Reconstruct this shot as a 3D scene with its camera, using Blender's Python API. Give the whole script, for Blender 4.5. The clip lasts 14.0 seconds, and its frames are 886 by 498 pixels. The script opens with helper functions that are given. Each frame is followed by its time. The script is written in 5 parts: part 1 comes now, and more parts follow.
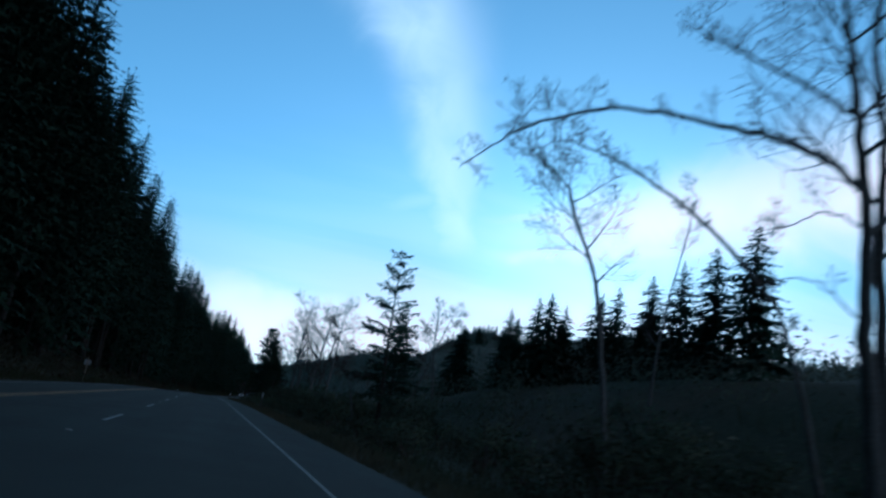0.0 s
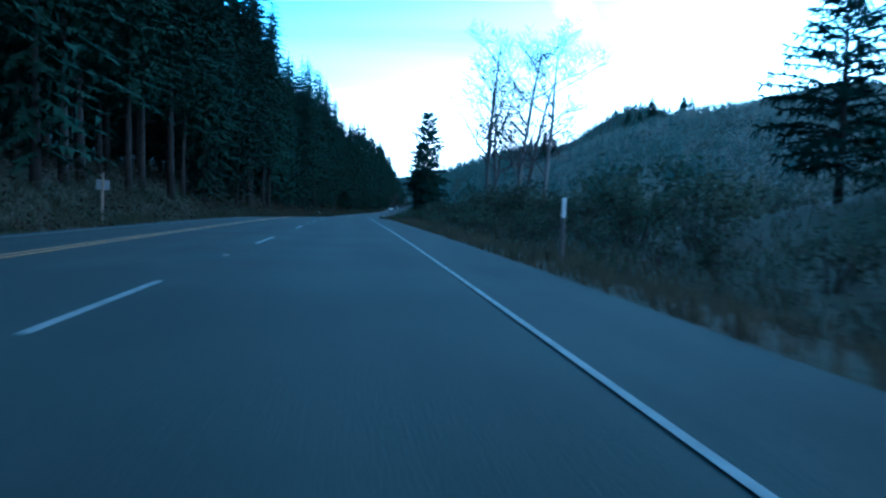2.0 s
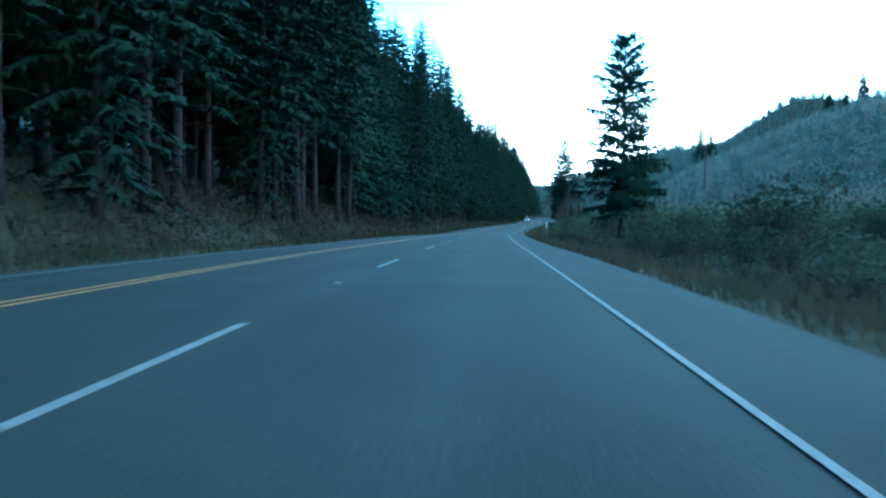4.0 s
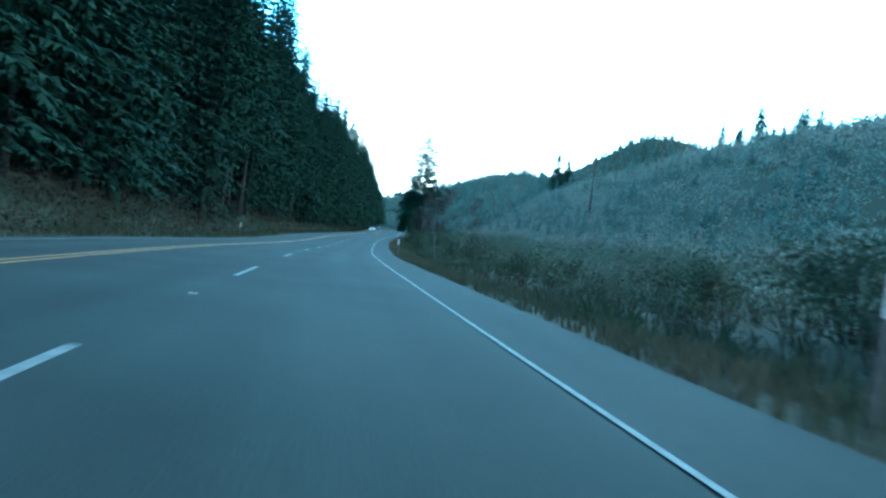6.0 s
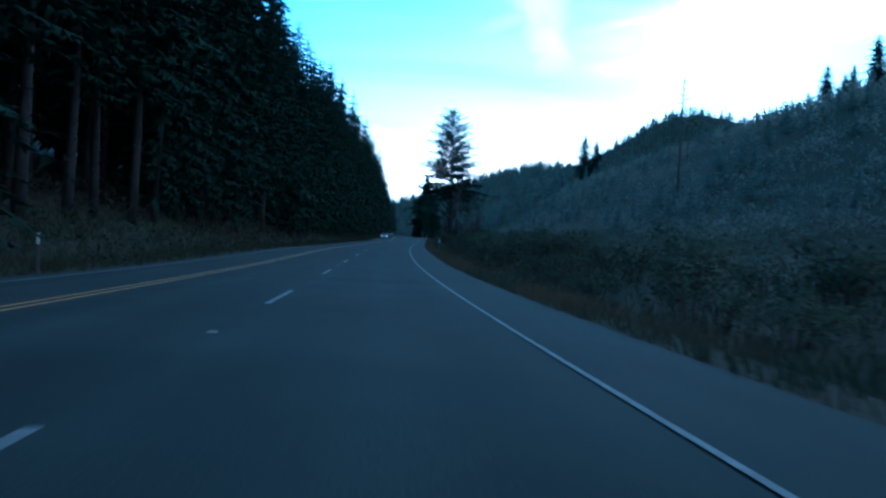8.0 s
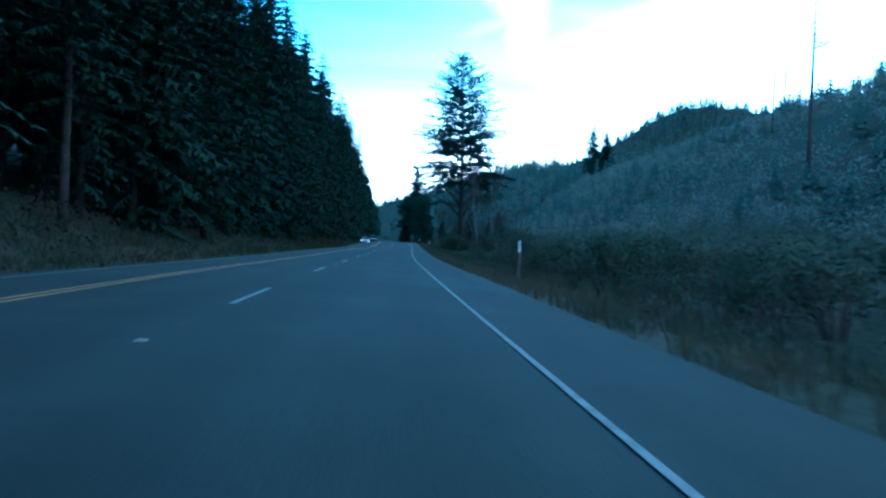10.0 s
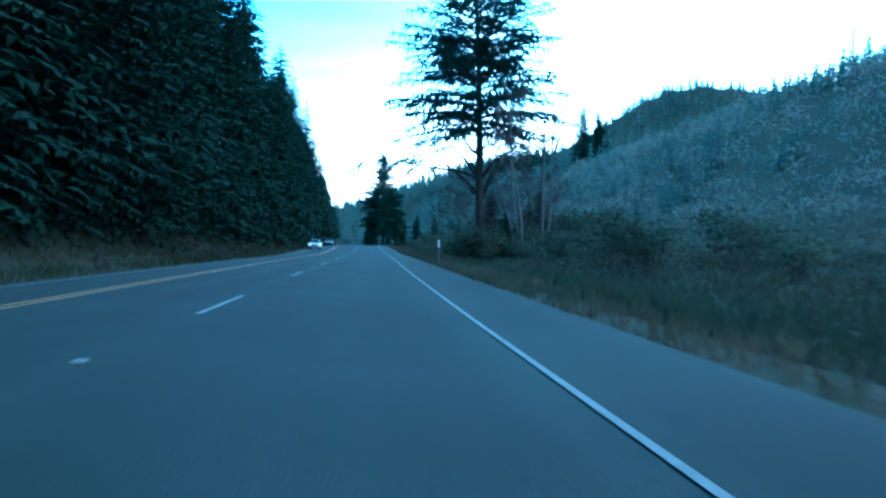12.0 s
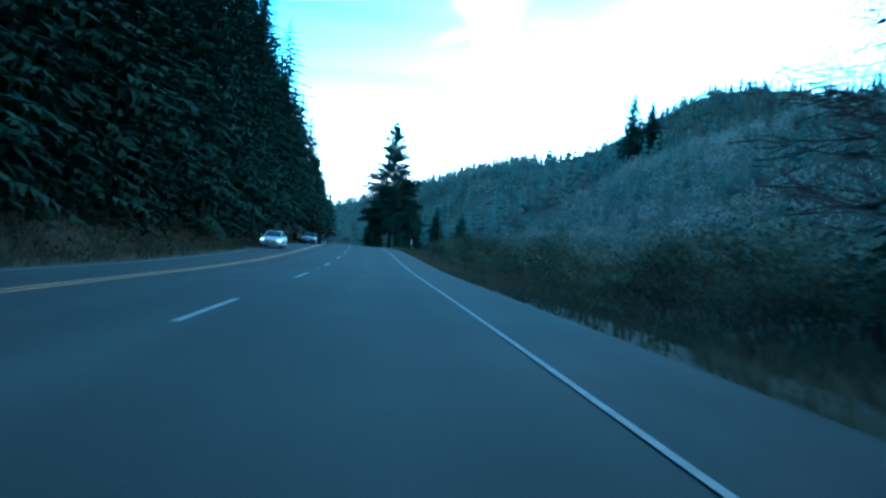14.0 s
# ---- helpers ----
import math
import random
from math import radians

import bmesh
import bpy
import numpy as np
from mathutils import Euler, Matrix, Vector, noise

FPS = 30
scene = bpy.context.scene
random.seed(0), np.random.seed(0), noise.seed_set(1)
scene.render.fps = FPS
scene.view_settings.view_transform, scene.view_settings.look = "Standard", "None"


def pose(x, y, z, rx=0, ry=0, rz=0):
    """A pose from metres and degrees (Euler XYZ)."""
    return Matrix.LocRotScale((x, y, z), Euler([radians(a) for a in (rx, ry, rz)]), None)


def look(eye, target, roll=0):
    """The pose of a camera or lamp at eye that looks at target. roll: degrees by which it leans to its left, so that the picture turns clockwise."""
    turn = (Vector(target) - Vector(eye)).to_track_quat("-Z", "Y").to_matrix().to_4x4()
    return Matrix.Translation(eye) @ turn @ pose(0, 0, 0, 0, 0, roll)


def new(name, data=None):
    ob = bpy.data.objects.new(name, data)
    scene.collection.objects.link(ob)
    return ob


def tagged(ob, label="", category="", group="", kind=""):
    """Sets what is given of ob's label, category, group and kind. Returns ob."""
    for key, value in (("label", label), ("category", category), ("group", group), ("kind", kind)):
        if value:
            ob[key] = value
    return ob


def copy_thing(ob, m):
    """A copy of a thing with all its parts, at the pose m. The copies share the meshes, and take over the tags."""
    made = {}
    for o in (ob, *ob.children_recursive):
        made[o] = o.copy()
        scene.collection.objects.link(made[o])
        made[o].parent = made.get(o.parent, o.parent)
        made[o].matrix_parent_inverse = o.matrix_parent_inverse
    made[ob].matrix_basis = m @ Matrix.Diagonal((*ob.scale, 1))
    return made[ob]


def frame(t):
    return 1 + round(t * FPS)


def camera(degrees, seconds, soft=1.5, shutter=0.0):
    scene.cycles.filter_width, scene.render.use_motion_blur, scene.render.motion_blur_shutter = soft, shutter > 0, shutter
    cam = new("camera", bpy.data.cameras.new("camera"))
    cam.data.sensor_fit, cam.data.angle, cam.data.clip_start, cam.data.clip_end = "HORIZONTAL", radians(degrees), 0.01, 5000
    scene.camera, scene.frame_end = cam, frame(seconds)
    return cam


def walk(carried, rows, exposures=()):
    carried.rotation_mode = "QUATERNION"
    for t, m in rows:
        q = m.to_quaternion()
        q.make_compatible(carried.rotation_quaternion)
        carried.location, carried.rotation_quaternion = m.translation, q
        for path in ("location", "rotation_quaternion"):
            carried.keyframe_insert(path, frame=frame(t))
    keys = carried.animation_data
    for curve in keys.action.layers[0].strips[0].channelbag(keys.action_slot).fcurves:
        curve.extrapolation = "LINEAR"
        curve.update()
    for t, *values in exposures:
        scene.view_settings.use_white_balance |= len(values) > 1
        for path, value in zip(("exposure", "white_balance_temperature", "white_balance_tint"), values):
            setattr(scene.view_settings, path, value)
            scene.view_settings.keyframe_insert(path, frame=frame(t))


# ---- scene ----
def view(x, y, z, yaw, pitch, roll):
    """A camera pose: yaw to the left from +y, pitch up, roll about its own axis."""
    return pose(x, y, z, 0, 0, yaw) @ pose(0, 0, 0, 90 + pitch, 0, 0) @ pose(0, 0, 0, 0, 0, roll)


cam = camera(60.2, 14.0, soft=2.4, shutter=0.2)
walk(cam, [
    (0.0, view(-1.55, -3.17, 0.997, -14.11, 12.92, 9.35)),
    (0.5, view(-1.65, 8.21, 0.995, -8.56, 8.14, 8.68)),
    (1.0, view(-1.78, 20.49, 0.998, -2.26, 4.75, 4.30)),
    (1.5, view(-1.81, 32.94, 1.002, -4.00, -3.30, 2.44)),
    (2.0, view(-1.99, 45.92, 1.020, -5.76, -2.96, 2.25)),
    (2.5, view(-2.21, 58.15, 1.063, 2.26, -2.06, 1.83)),
    (2.7, view(-2.34, 63.46, 1.084, 4.98, -3.27, 0.57)),
    (4.8, view(-3.41, 116.31, 0.930, 0.96, -2.10, 3.00)),
    (5.0, view(-3.57, 121.19, 0.867, -1.64, -2.16, 4.45)),
    (5.5, view(-3.78, 133.91, 0.691, -3.97, -3.19, 5.30)),
    (6.0, view(-3.88, 146.88, 0.514, -8.29, -0.88, 7.38)),
    (6.5, view(-3.83, 159.45, 0.383, -10.31, -2.02, 8.19)),
    (7.0, view(-3.73, 171.96, 0.123, -8.23, 0.44, 7.11)),
    (7.5, view(-3.50, 184.74, -0.018, -7.58, -1.37, 5.93)),
    (8.0, view(-3.06, 197.15, -0.192, -7.73, -0.61, 3.15)),
    (8.2, view(-2.79, 202.06, -0.298, -7.24, 0.00, 4.29)),
    (10.3, view(0.78, 254.65, -0.366, -9.07, -0.20, 2.55)),
    (10.5, view(1.11, 259.69, -0.380, -9.22, -0.45, 2.83)),
    (11.0, view(2.31, 271.77, -0.226, -9.33, -0.24, 2.42)),
    (11.5, view(3.63, 284.30, -0.260, -10.58, -1.99, 2.47)),
    (12.0, view(4.83, 296.72, -0.254, -11.72, 0.10, 1.01)),
    (12.5, view(6.17, 309.62, -0.109, -14.03, 1.51, 2.61)),
    (13.0, view(7.51, 322.44, -0.021, -12.09, 1.29, 3.03)),
    (13.5, view(9.01, 335.25, 0.014, -10.96, -2.44, 2.91)),
    (14.0, view(10.42, 347.35, 0.048, -11.58, 0.46, 4.23)),
], [(0.0, 0.00, 3484, -16), (1.0, 0.05, 3484, -15), (1.5, 0.95, 2994, -17), (2.0, 2.12, 2837, -19), (2.7, 2.47, 2930, -18),
    (4.8, 3.58, 3130, -33), (5.5, 3.68, 3130, -33), (6.0, 3.38, 3130, -33), (6.5, 2.72, 2950, -27), (7.0, 1.42, 2960, -18),
    (7.5, 1.20, 2960, -18), (8.2, 1.57, 2960, -18), (10.3, 2.40, 2837, -24), (12.0, 3.05, 2837, -25), (12.5, 3.22, 2837, -25),
    (13.5, 2.70, 2850, -26), (14.0, 2.68, 2850, -26)])

# ---- world and sun ----
SUN_AZ, SUN_EL = 28.0, 7.0      # degrees to the right of +y, and above the horizon
world = bpy.data.worlds.new("evening_sky")
scene.world = world
world.use_nodes = True
wn, wl = world.node_tree.nodes, world.node_tree.links
wn.clear()


def wmath(op, a, b=None, c=None, clamp=False):
    n = wn.new("ShaderNodeMath")
    n.operation, n.use_clamp = op, clamp
    for i, v in enumerate((a, b, c)):
        if v is None:
            continue
        if isinstance(v, (int, float)):
            n.inputs[i].default_value = v
        else:
            wl.new(v, n.inputs[i])
    return n.outputs[0]


sky = wn.new("ShaderNodeTexSky")
sky.sky_type, sky.sun_disc = "NISHITA", False
sky.sun_elevation, sky.sun_rotation = radians(SUN_EL), radians(SUN_AZ)
sky.air_density, sky.dust_density, sky.ozone_density = 1.0, 0.6, 2.0
coord = wn.new("ShaderNodeTexCoord")
sep = wn.new("ShaderNodeSeparateXYZ")
wl.new(coord.outputs["Generated"], sep.inputs[0])
dx, dy, dz = sep.outputs
lift = wmath("MAXIMUM", wmath("ADD", dz, 0.08), 0.03)
flat = wn.new("ShaderNodeCombineXYZ")
wl.new(wmath("DIVIDE", dx, lift), flat.inputs[0])
wl.new(wmath("DIVIDE", dy, lift), flat.inputs[1])
mapping = wn.new("ShaderNodeMapping")
mapping.inputs["Rotation"].default_value = (0, 0, radians(28))
mapping.inputs["Scale"].default_value = (0.22, 0.9, 1)
wl.new(flat.outputs[0], mapping.inputs[0])
cirrus = wn.new("ShaderNodeTexNoise")
cirrus.inputs["Scale"].default_value, cirrus.inputs["Detail"].default_value = 1.1, 6
cirrus.inputs["Distortion"].default_value = 0.5
wl.new(mapping.outputs[0], cirrus.inputs["Vector"])
veil = wn.new("ShaderNodeMapRange")
veil.interpolation_type = "SMOOTHSTEP"
veil.inputs["From Min"].default_value, veil.inputs["From Max"].default_value = 0.40, 0.66
veil.inputs["To Max"].default_value = 0.9
wl.new(cirrus.outputs["Fac"], veil.inputs["Value"])
low = wn.new("ShaderNodeMapRange")
low.interpolation_type = "SMOOTHSTEP"
low.inputs["From Min"].default_value, low.inputs["From Max"].default_value = 0.42, 0.10
wl.new(dz, low.inputs["Value"])
sunward = wn.new("ShaderNodeMapRange")
sunward.interpolation_type = "SMOOTHSTEP"
sunward.inputs["From Min"].default_value, sunward.inputs["From Max"].default_value = -0.15, 0.5
sunward.inputs["To Min"].default_value = 0.15
wl.new(wmath("ARCTAN2", dx, dy), sunward.inputs["Value"])
band = wmath("MULTIPLY", wmath("MULTIPLY", veil.outputs[0], low.outputs[0]), sunward.outputs[0])
# azimuth and elevation in degrees, and the ragged edge of the clouds
az = wmath("MULTIPLY", wmath("ARCTAN2", dx, dy), 57.3)
el = wmath("MULTIPLY", wmath("ARCSINE", dz), 57.3)
ragged = wn.new("ShaderNodeTexNoise")
ragged.inputs["Scale"].default_value, ragged.inputs["Detail"].default_value = 14.0, 7
ragged.inputs["Distortion"].default_value = 0.6
wl.new(coord.outputs["Generated"], ragged.inputs["Vector"])
wander = wmath("SUBTRACT", ragged.outputs["Fac"], 0.5)


def ramp(value, lo, hi):
    """A smooth step from 0 at lo to 1 at hi."""
    n = wn.new("ShaderNodeMapRange")
    n.interpolation_type = "SMOOTHSTEP"
    n.inputs["From Min"].default_value, n.inputs["From Max"].default_value = lo, hi
    wl.new(value, n.inputs["Value"])
    return n.outputs[0]


def bell(value, steep=1.0):
    """1 at zero, falling off either side; a higher power has a flatter top."""
    return wmath("POWER", 2.718, wmath("MULTIPLY", wmath("POWER", wmath("MULTIPLY", value, value), steep), -1.0))


# one long plume of cirrus that bends down towards the valley and ends in a knot
drop = wmath("SUBTRACT", el, 15.0)
centre = wmath("SUBTRACT", wmath("MULTIPLY_ADD", drop, -0.12, 14.6), wmath("MULTIPLY", wmath("MULTIPLY", drop, wmath("ABSOLUTE", drop)), 0.02))
wide = wmath("MULTIPLY_ADD", wmath("MAXIMUM", wmath("SUBTRACT", el, 17.0), 0.0), 0.24, 1.9)
off = wmath("DIVIDE", wmath("MULTIPLY_ADD", wander, 3.4, wmath("SUBTRACT", az, centre)), wide)
body = wmath("MULTIPLY", bell(off, 1.5), ramp(el, 11.6, 13.6))
plume = wmath("MULTIPLY", body, wmath("MULTIPLY_ADD", ragged.outputs["Fac"], 0.9, 0.22))
knot = wmath("MULTIPLY", bell(wmath("DIVIDE", wmath("MULTIPLY_ADD", wander, 2.0, wmath("SUBTRACT", el, 14.6)), 2.0), 1.2), bell(off, 1.2))
plume = wmath("MAXIMUM", plume, wmath("MULTIPLY", knot, 0.85))
# faint wings either side of the knot
wing = wmath("MULTIPLY", bell(wmath("DIVIDE", wmath("MULTIPLY_ADD", wander, 2.5, wmath("SUBTRACT", el, wmath("MULTIPLY_ADD", wmath("ABSOLUTE", wmath("SUBTRACT", az, 14.5)), -0.28, 17.0))), 0.9)),
             bell(wmath("DIVIDE", wmath("SUBTRACT", az, 13.0), 4.5), 1.5))
plume = wmath("MAXIMUM", plume, wmath("MULTIPLY", wing, 0.35))


def cirrus_line(az0, el0, slope, thick, grow, start, end, strength, rough):
    """A streak that begins at az0, el0, climbs to the right and thickens on its way."""
    run = wmath("SUBTRACT", az, az0)
    half = wmath("MULTIPLY_ADD", wmath("MAXIMUM", run, 0.0), grow, thick)
    rise = wmath("MULTIPLY_ADD", wander, rough, wmath("SUBTRACT", el, wmath("MULTIPLY_ADD", run, slope, el0)))
    line = wmath("MULTIPLY", bell(wmath("DIVIDE", rise, half), 1.3), ramp(az, start, end))
    return wmath("MULTIPLY", line, wmath("MULTIPLY_ADD", ragged.outputs["Fac"], 0.7, strength - 0.35))


streaks = cirrus_line(17.0, 14.6, 0.19, 0.9, 0.15, 15.0, 30.0, 0.86, 4.0)
streaks = wmath("MAXIMUM", streaks, cirrus_line(16.0, 15.6, 0.10, 0.35, 0.01, 16.0, 22.0, 0.55, 1.6))
streaks = wmath("MAXIMUM", streaks, cirrus_line(16.0, 12.6, 0.16, 0.45, 0.03, 15.0, 22.0, 0.6, 1.8))
# a low cream bank of cloud over the end of the valley
bank = wmath("MULTIPLY", wmath("MULTIPLY", bell(wmath("DIVIDE", wmath("MULTIPLY_ADD", wander, 5.0, wmath("SUBTRACT", el, 5.2)), 3.0), 1.4), ramp(az, -9.0, 1.0)), wmath("SUBTRACT", 0.9, wmath("MULTIPLY", ramp(az, 13.0, 24.0), 0.6)))
streak = wmath("MAXIMUM", streaks, bank)
cloud = wmath("MAXIMUM", wmath("MAXIMUM", band, plume), streak, clamp=True)
haze = wn.new("ShaderNodeHueSaturation")
haze.inputs["Saturation"].default_value = 0.43
near = wn.new("ShaderNodeVectorMath")
near.operation = "DOT_PRODUCT"
near.inputs[1].default_value = (math.sin(radians(SUN_AZ)) * math.cos(radians(SUN_EL)), math.cos(radians(SUN_AZ)) * math.cos(radians(SUN_EL)), math.sin(radians(SUN_EL)))
wl.new(coord.outputs["Generated"], near.inputs[0])
thin_veil = wn.new("ShaderNodeMapRange")
thin_veil.interpolation_type = "SMOOTHSTEP"
thin_veil.inputs["From Min"].default_value, thin_veil.inputs["From Max"].default_value = 0.89, 1.0
wl.new(near.outputs["Value"], thin_veil.inputs["Value"])
low_down = wn.new("ShaderNodeMapRange")
low_down.interpolation_type = "SMOOTHSTEP"
low_down.inputs["From Min"].default_value, low_down.inputs["From Max"].default_value = 0.34, 0.10
wl.new(dz, low_down.inputs["Value"])
wl.new(wmath("MULTIPLY_ADD", wmath("MULTIPLY", thin_veil.outputs[0], low_down.outputs[0]), -0.6, 1.06), haze.inputs["Value"])
wl.new(sky.outputs[0], haze.inputs["Color"])
mix = wn.new("ShaderNodeMix")
mix.data_type = "RGBA"
wl.new(cloud, mix.inputs["Factor"])
wl.new(haze.outputs[0], mix.inputs["A"])
glow = wn.new("ShaderNodeMix")
glow.data_type, glow.blend_type = "RGBA", "ADD"
glow.inputs["Factor"].default_value = 1.0
glow.inputs["B"].default_value = (7.0, 5.0, 3.9, 1)
faint = wn.new("ShaderNodeMix")
faint.data_type, faint.blend_type = "RGBA", "MULTIPLY"
faint.inputs["Factor"].default_value = 1.0
faint.inputs["B"].default_value = (0.34, 0.34, 0.34, 1)
wl.new(haze.outputs[0], faint.inputs["A"])
wl.new(faint.outputs["Result"], glow.inputs["A"])
wl.new(glow.outputs["Result"], mix.inputs["B"])
back = wn.new("ShaderNodeBackground")
back.inputs["Strength"].default_value = 0.13
warm = wn.new("ShaderNodeMix")
warm.data_type, warm.blend_type = "RGBA", "MULTIPLY"
warm.inputs["B"].default_value = (1.3, 1.0, 0.86, 1)
wl.new(wmath("MAXIMUM", ramp(el, 15.0, 4.0), streaks, clamp=True), warm.inputs["Factor"])
wl.new(mix.outputs["Result"], warm.inputs["A"])
wl.new(warm.outputs["Result"], back.inputs["Color"])
wo = wn.new("ShaderNodeOutputWorld")
wl.new(back.outputs[0], wo.inputs["Surface"])

sun = new("sun", bpy.data.lights.new("sun", "SUN"))
sun.data.energy, sun.data.angle, sun.data.color = 0.5, radians(10), (1.0, 0.86, 0.7)
sun.matrix_world = look((0, 0, 0), (-math.sin(radians(SUN_AZ)) * math.cos(radians(SUN_EL)),
                                    -math.cos(radians(SUN_AZ)) * math.cos(radians(SUN_EL)), -math.sin(radians(SUN_EL))))


# ---- materials ----
def material(name, base, rough=0.8, metal=0.0, second=None, scale=2.0, detail=6, bump=0.0, bump_scale=None, fine=None,
             fine_scale=60.0, per_object=0.0, spec=0.3, translucent=0.0, per_island=False):
    """Two colours mixed by coarse noise, a second noise for grain, bump, and a shift of value per object or island."""
    m = bpy.data.materials.new(name)
    m.use_nodes = True
    nt = m.node_tree
    n, l = nt.nodes, nt.links
    p = n["Principled BSDF"]
    p.inputs["Roughness"].default_value, p.inputs["Metallic"].default_value = rough, metal
    p.inputs["Specular IOR Level"].default_value = spec
    tc = n.new("ShaderNodeTexCoord")
    coarse = n.new("ShaderNodeTexNoise")
    coarse.inputs["Scale"].default_value, coarse.inputs["Detail"].default_value = scale, detail
    l.new(tc.outputs["Object"], coarse.inputs["Vector"])
    ramp = n.new("ShaderNodeMapRange")
    ramp.inputs["From Min"].default_value, ramp.inputs["From Max"].default_value = 0.35, 0.65
    l.new(coarse.outputs["Fac"], ramp.inputs["Value"])
    mx = n.new("ShaderNodeMix")
    mx.data_type = "RGBA"
    mx.inputs["A"].default_value = (*base, 1)
    mx.inputs["B"].default_value = (*(second or [c * 0.7 for c in base]), 1)
    l.new(ramp.outputs[0], mx.inputs["Factor"])
    out = mx.outputs["Result"]
    grain = n.new("ShaderNodeTexNoise")
    grain.inputs["Scale"].default_value, grain.inputs["Detail"].default_value = fine_scale, 3
    l.new(tc.outputs["Object"], grain.inputs["Vector"])
    if fine:
        gr = n.new("ShaderNodeMapRange")
        gr.inputs["From Min"].default_value, gr.inputs["From Max"].default_value = 0.3, 0.7
        gr.inputs["To Min"].default_value, gr.inputs["To Max"].default_value = 1 - fine, 1 + fine
        l.new(grain.outputs["Fac"], gr.inputs["Value"])
        hs = n.new("ShaderNodeHueSaturation")
        l.new(out, hs.inputs["Color"])
        l.new(gr.outputs[0], hs.inputs["Value"])
        out = hs.outputs[0]
    if per_object:
        src = n.new("ShaderNodeNewGeometry").outputs["Random Per Island"] if per_island else n.new("ShaderNodeObjectInfo").outputs["Random"]
        pr = n.new("ShaderNodeMapRange")
        pr.inputs["To Min"].default_value, pr.inputs["To Max"].default_value = 1 - per_object, 1 + per_object
        l.new(src, pr.inputs["Value"])
        h2 = n.new("ShaderNodeHueSaturation")
        l.new(out, h2.inputs["Color"])
        l.new(pr.outputs[0], h2.inputs["Value"])
        out = h2.outputs[0]
    l.new(out, p.inputs["Base Color"])
    if bump:
        bp = n.new("ShaderNodeBump")
        bp.inputs["Strength"].default_value, bp.inputs["Distance"].default_value = bump, 0.02
        l.new(grain.outputs["Fac"], bp.inputs["Height"])
        l.new(bp.outputs[0], p.inputs["Normal"])
    if translucent:
        tr = n.new("ShaderNodeBsdfTranslucent")
        l.new(out, tr.inputs["Color"])
        ms = n.new("ShaderNodeMixShader")
        ms.inputs[0].default_value = translucent
        l.new(p.outputs[0], ms.inputs[1])
        l.new(tr.outputs[0], ms.inputs[2])
        l.new(ms.outputs[0], n["Material Output"].inputs["Surface"])
    return m


asphalt = material("asphalt", (0.0242, 0.0277, 0.0247), 0.92, second=(0.0181, 0.0207, 0.0185), scale=0.35, fine=0.25, fine_scale=45, bump=0.5, spec=0.12)
an, al = asphalt.node_tree.nodes, asphalt.node_tree.links
ap = an["Principled BSDF"]
uvn = an.new("ShaderNodeTexCoord")
usep = an.new("ShaderNodeSeparateXYZ")
al.new(uvn.outputs["UV"], usep.inputs[0])


def amath(op, a, b):
    n = an.new("ShaderNodeMath")
    n.operation = op
    for i, v in enumerate((a, b)):
        if isinstance(v, (int, float)):
            n.inputs[i].default_value = v
        else:
            al.new(v, n.inputs[i])
    return n.outputs[0]


# worn wheel paths, two to a lane, broken up along the road, and a pale seam of dust at the shoulder
track = amath("COSINE", amath("MULTIPLY", amath("SUBTRACT", usep.outputs[0], 0.92), 3.433), 0.0)
along = an.new("ShaderNodeCombineXYZ")
al.new(amath("MULTIPLY", usep.outputs[0], 0.8), along.inputs[0])
al.new(amath("MULTIPLY", usep.outputs[1], 0.05), along.inputs[1])
patch = an.new("ShaderNodeTexNoise")
patch.inputs["Scale"].default_value, patch.inputs["Detail"].default_value = 1.6, 5
al.new(along.outputs[0], patch.inputs["Vector"])
tone = amath("ADD", amath("MULTIPLY", amath("MULTIPLY", track, patch.outputs["Fac"]), -0.16), amath("MULTIPLY", patch.outputs["Fac"], 0.7))
wear = an.new("ShaderNodeHueSaturation")
al.new(ap.inputs["Base Color"].links[0].from_socket, wear.inputs["Color"])
al.new(amath("ADD", tone, 0.65), wear.inputs["Value"])
al.new(wear.outputs[0], ap.inputs["Base Color"])
white_paint = material("white_road_paint", (0.155, 0.157, 0.15), 0.85, second=(0.095, 0.096, 0.092), scale=6, fine=0.2, fine_scale=70)
yellow_paint = material("yellow_road_paint", (0.36, 0.2, 0.035), 0.75, second=(0.2, 0.12, 0.035), scale=5, fine=0.2, fine_scale=70)
earth = material("grassy_ground", (0.025, 0.028, 0.016), 0.95, second=(0.034, 0.030, 0.019), scale=0.12, fine=0.3, fine_scale=5, bump=0.6, spec=0.05)
gravel = material("gravel", (0.046, 0.042, 0.036), 0.95, second=(0.03, 0.027, 0.023), scale=1.5, fine=0.5, fine_scale=40, bump=0.8, spec=0.15)
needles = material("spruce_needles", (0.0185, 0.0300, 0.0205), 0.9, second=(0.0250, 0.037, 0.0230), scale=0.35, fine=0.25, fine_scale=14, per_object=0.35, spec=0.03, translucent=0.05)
# paler than the near needles: haze over the hills is put into the colour
needles_hazed = material("hazed_conifer_needles", (0.075, 0.09, 0.075), 0.9, second=(0.1, 0.108, 0.085), scale=0.02, fine=0.25, fine_scale=3, per_object=0.22, spec=0.08, translucent=0.2, per_island=True)
bark = material("conifer_bark", (0.032, 0.028, 0.024), 0.9, second=(0.018, 0.016, 0.014), scale=1.6, fine=0.4, fine_scale=22, bump=0.8, per_object=0.3, spec=0.1)
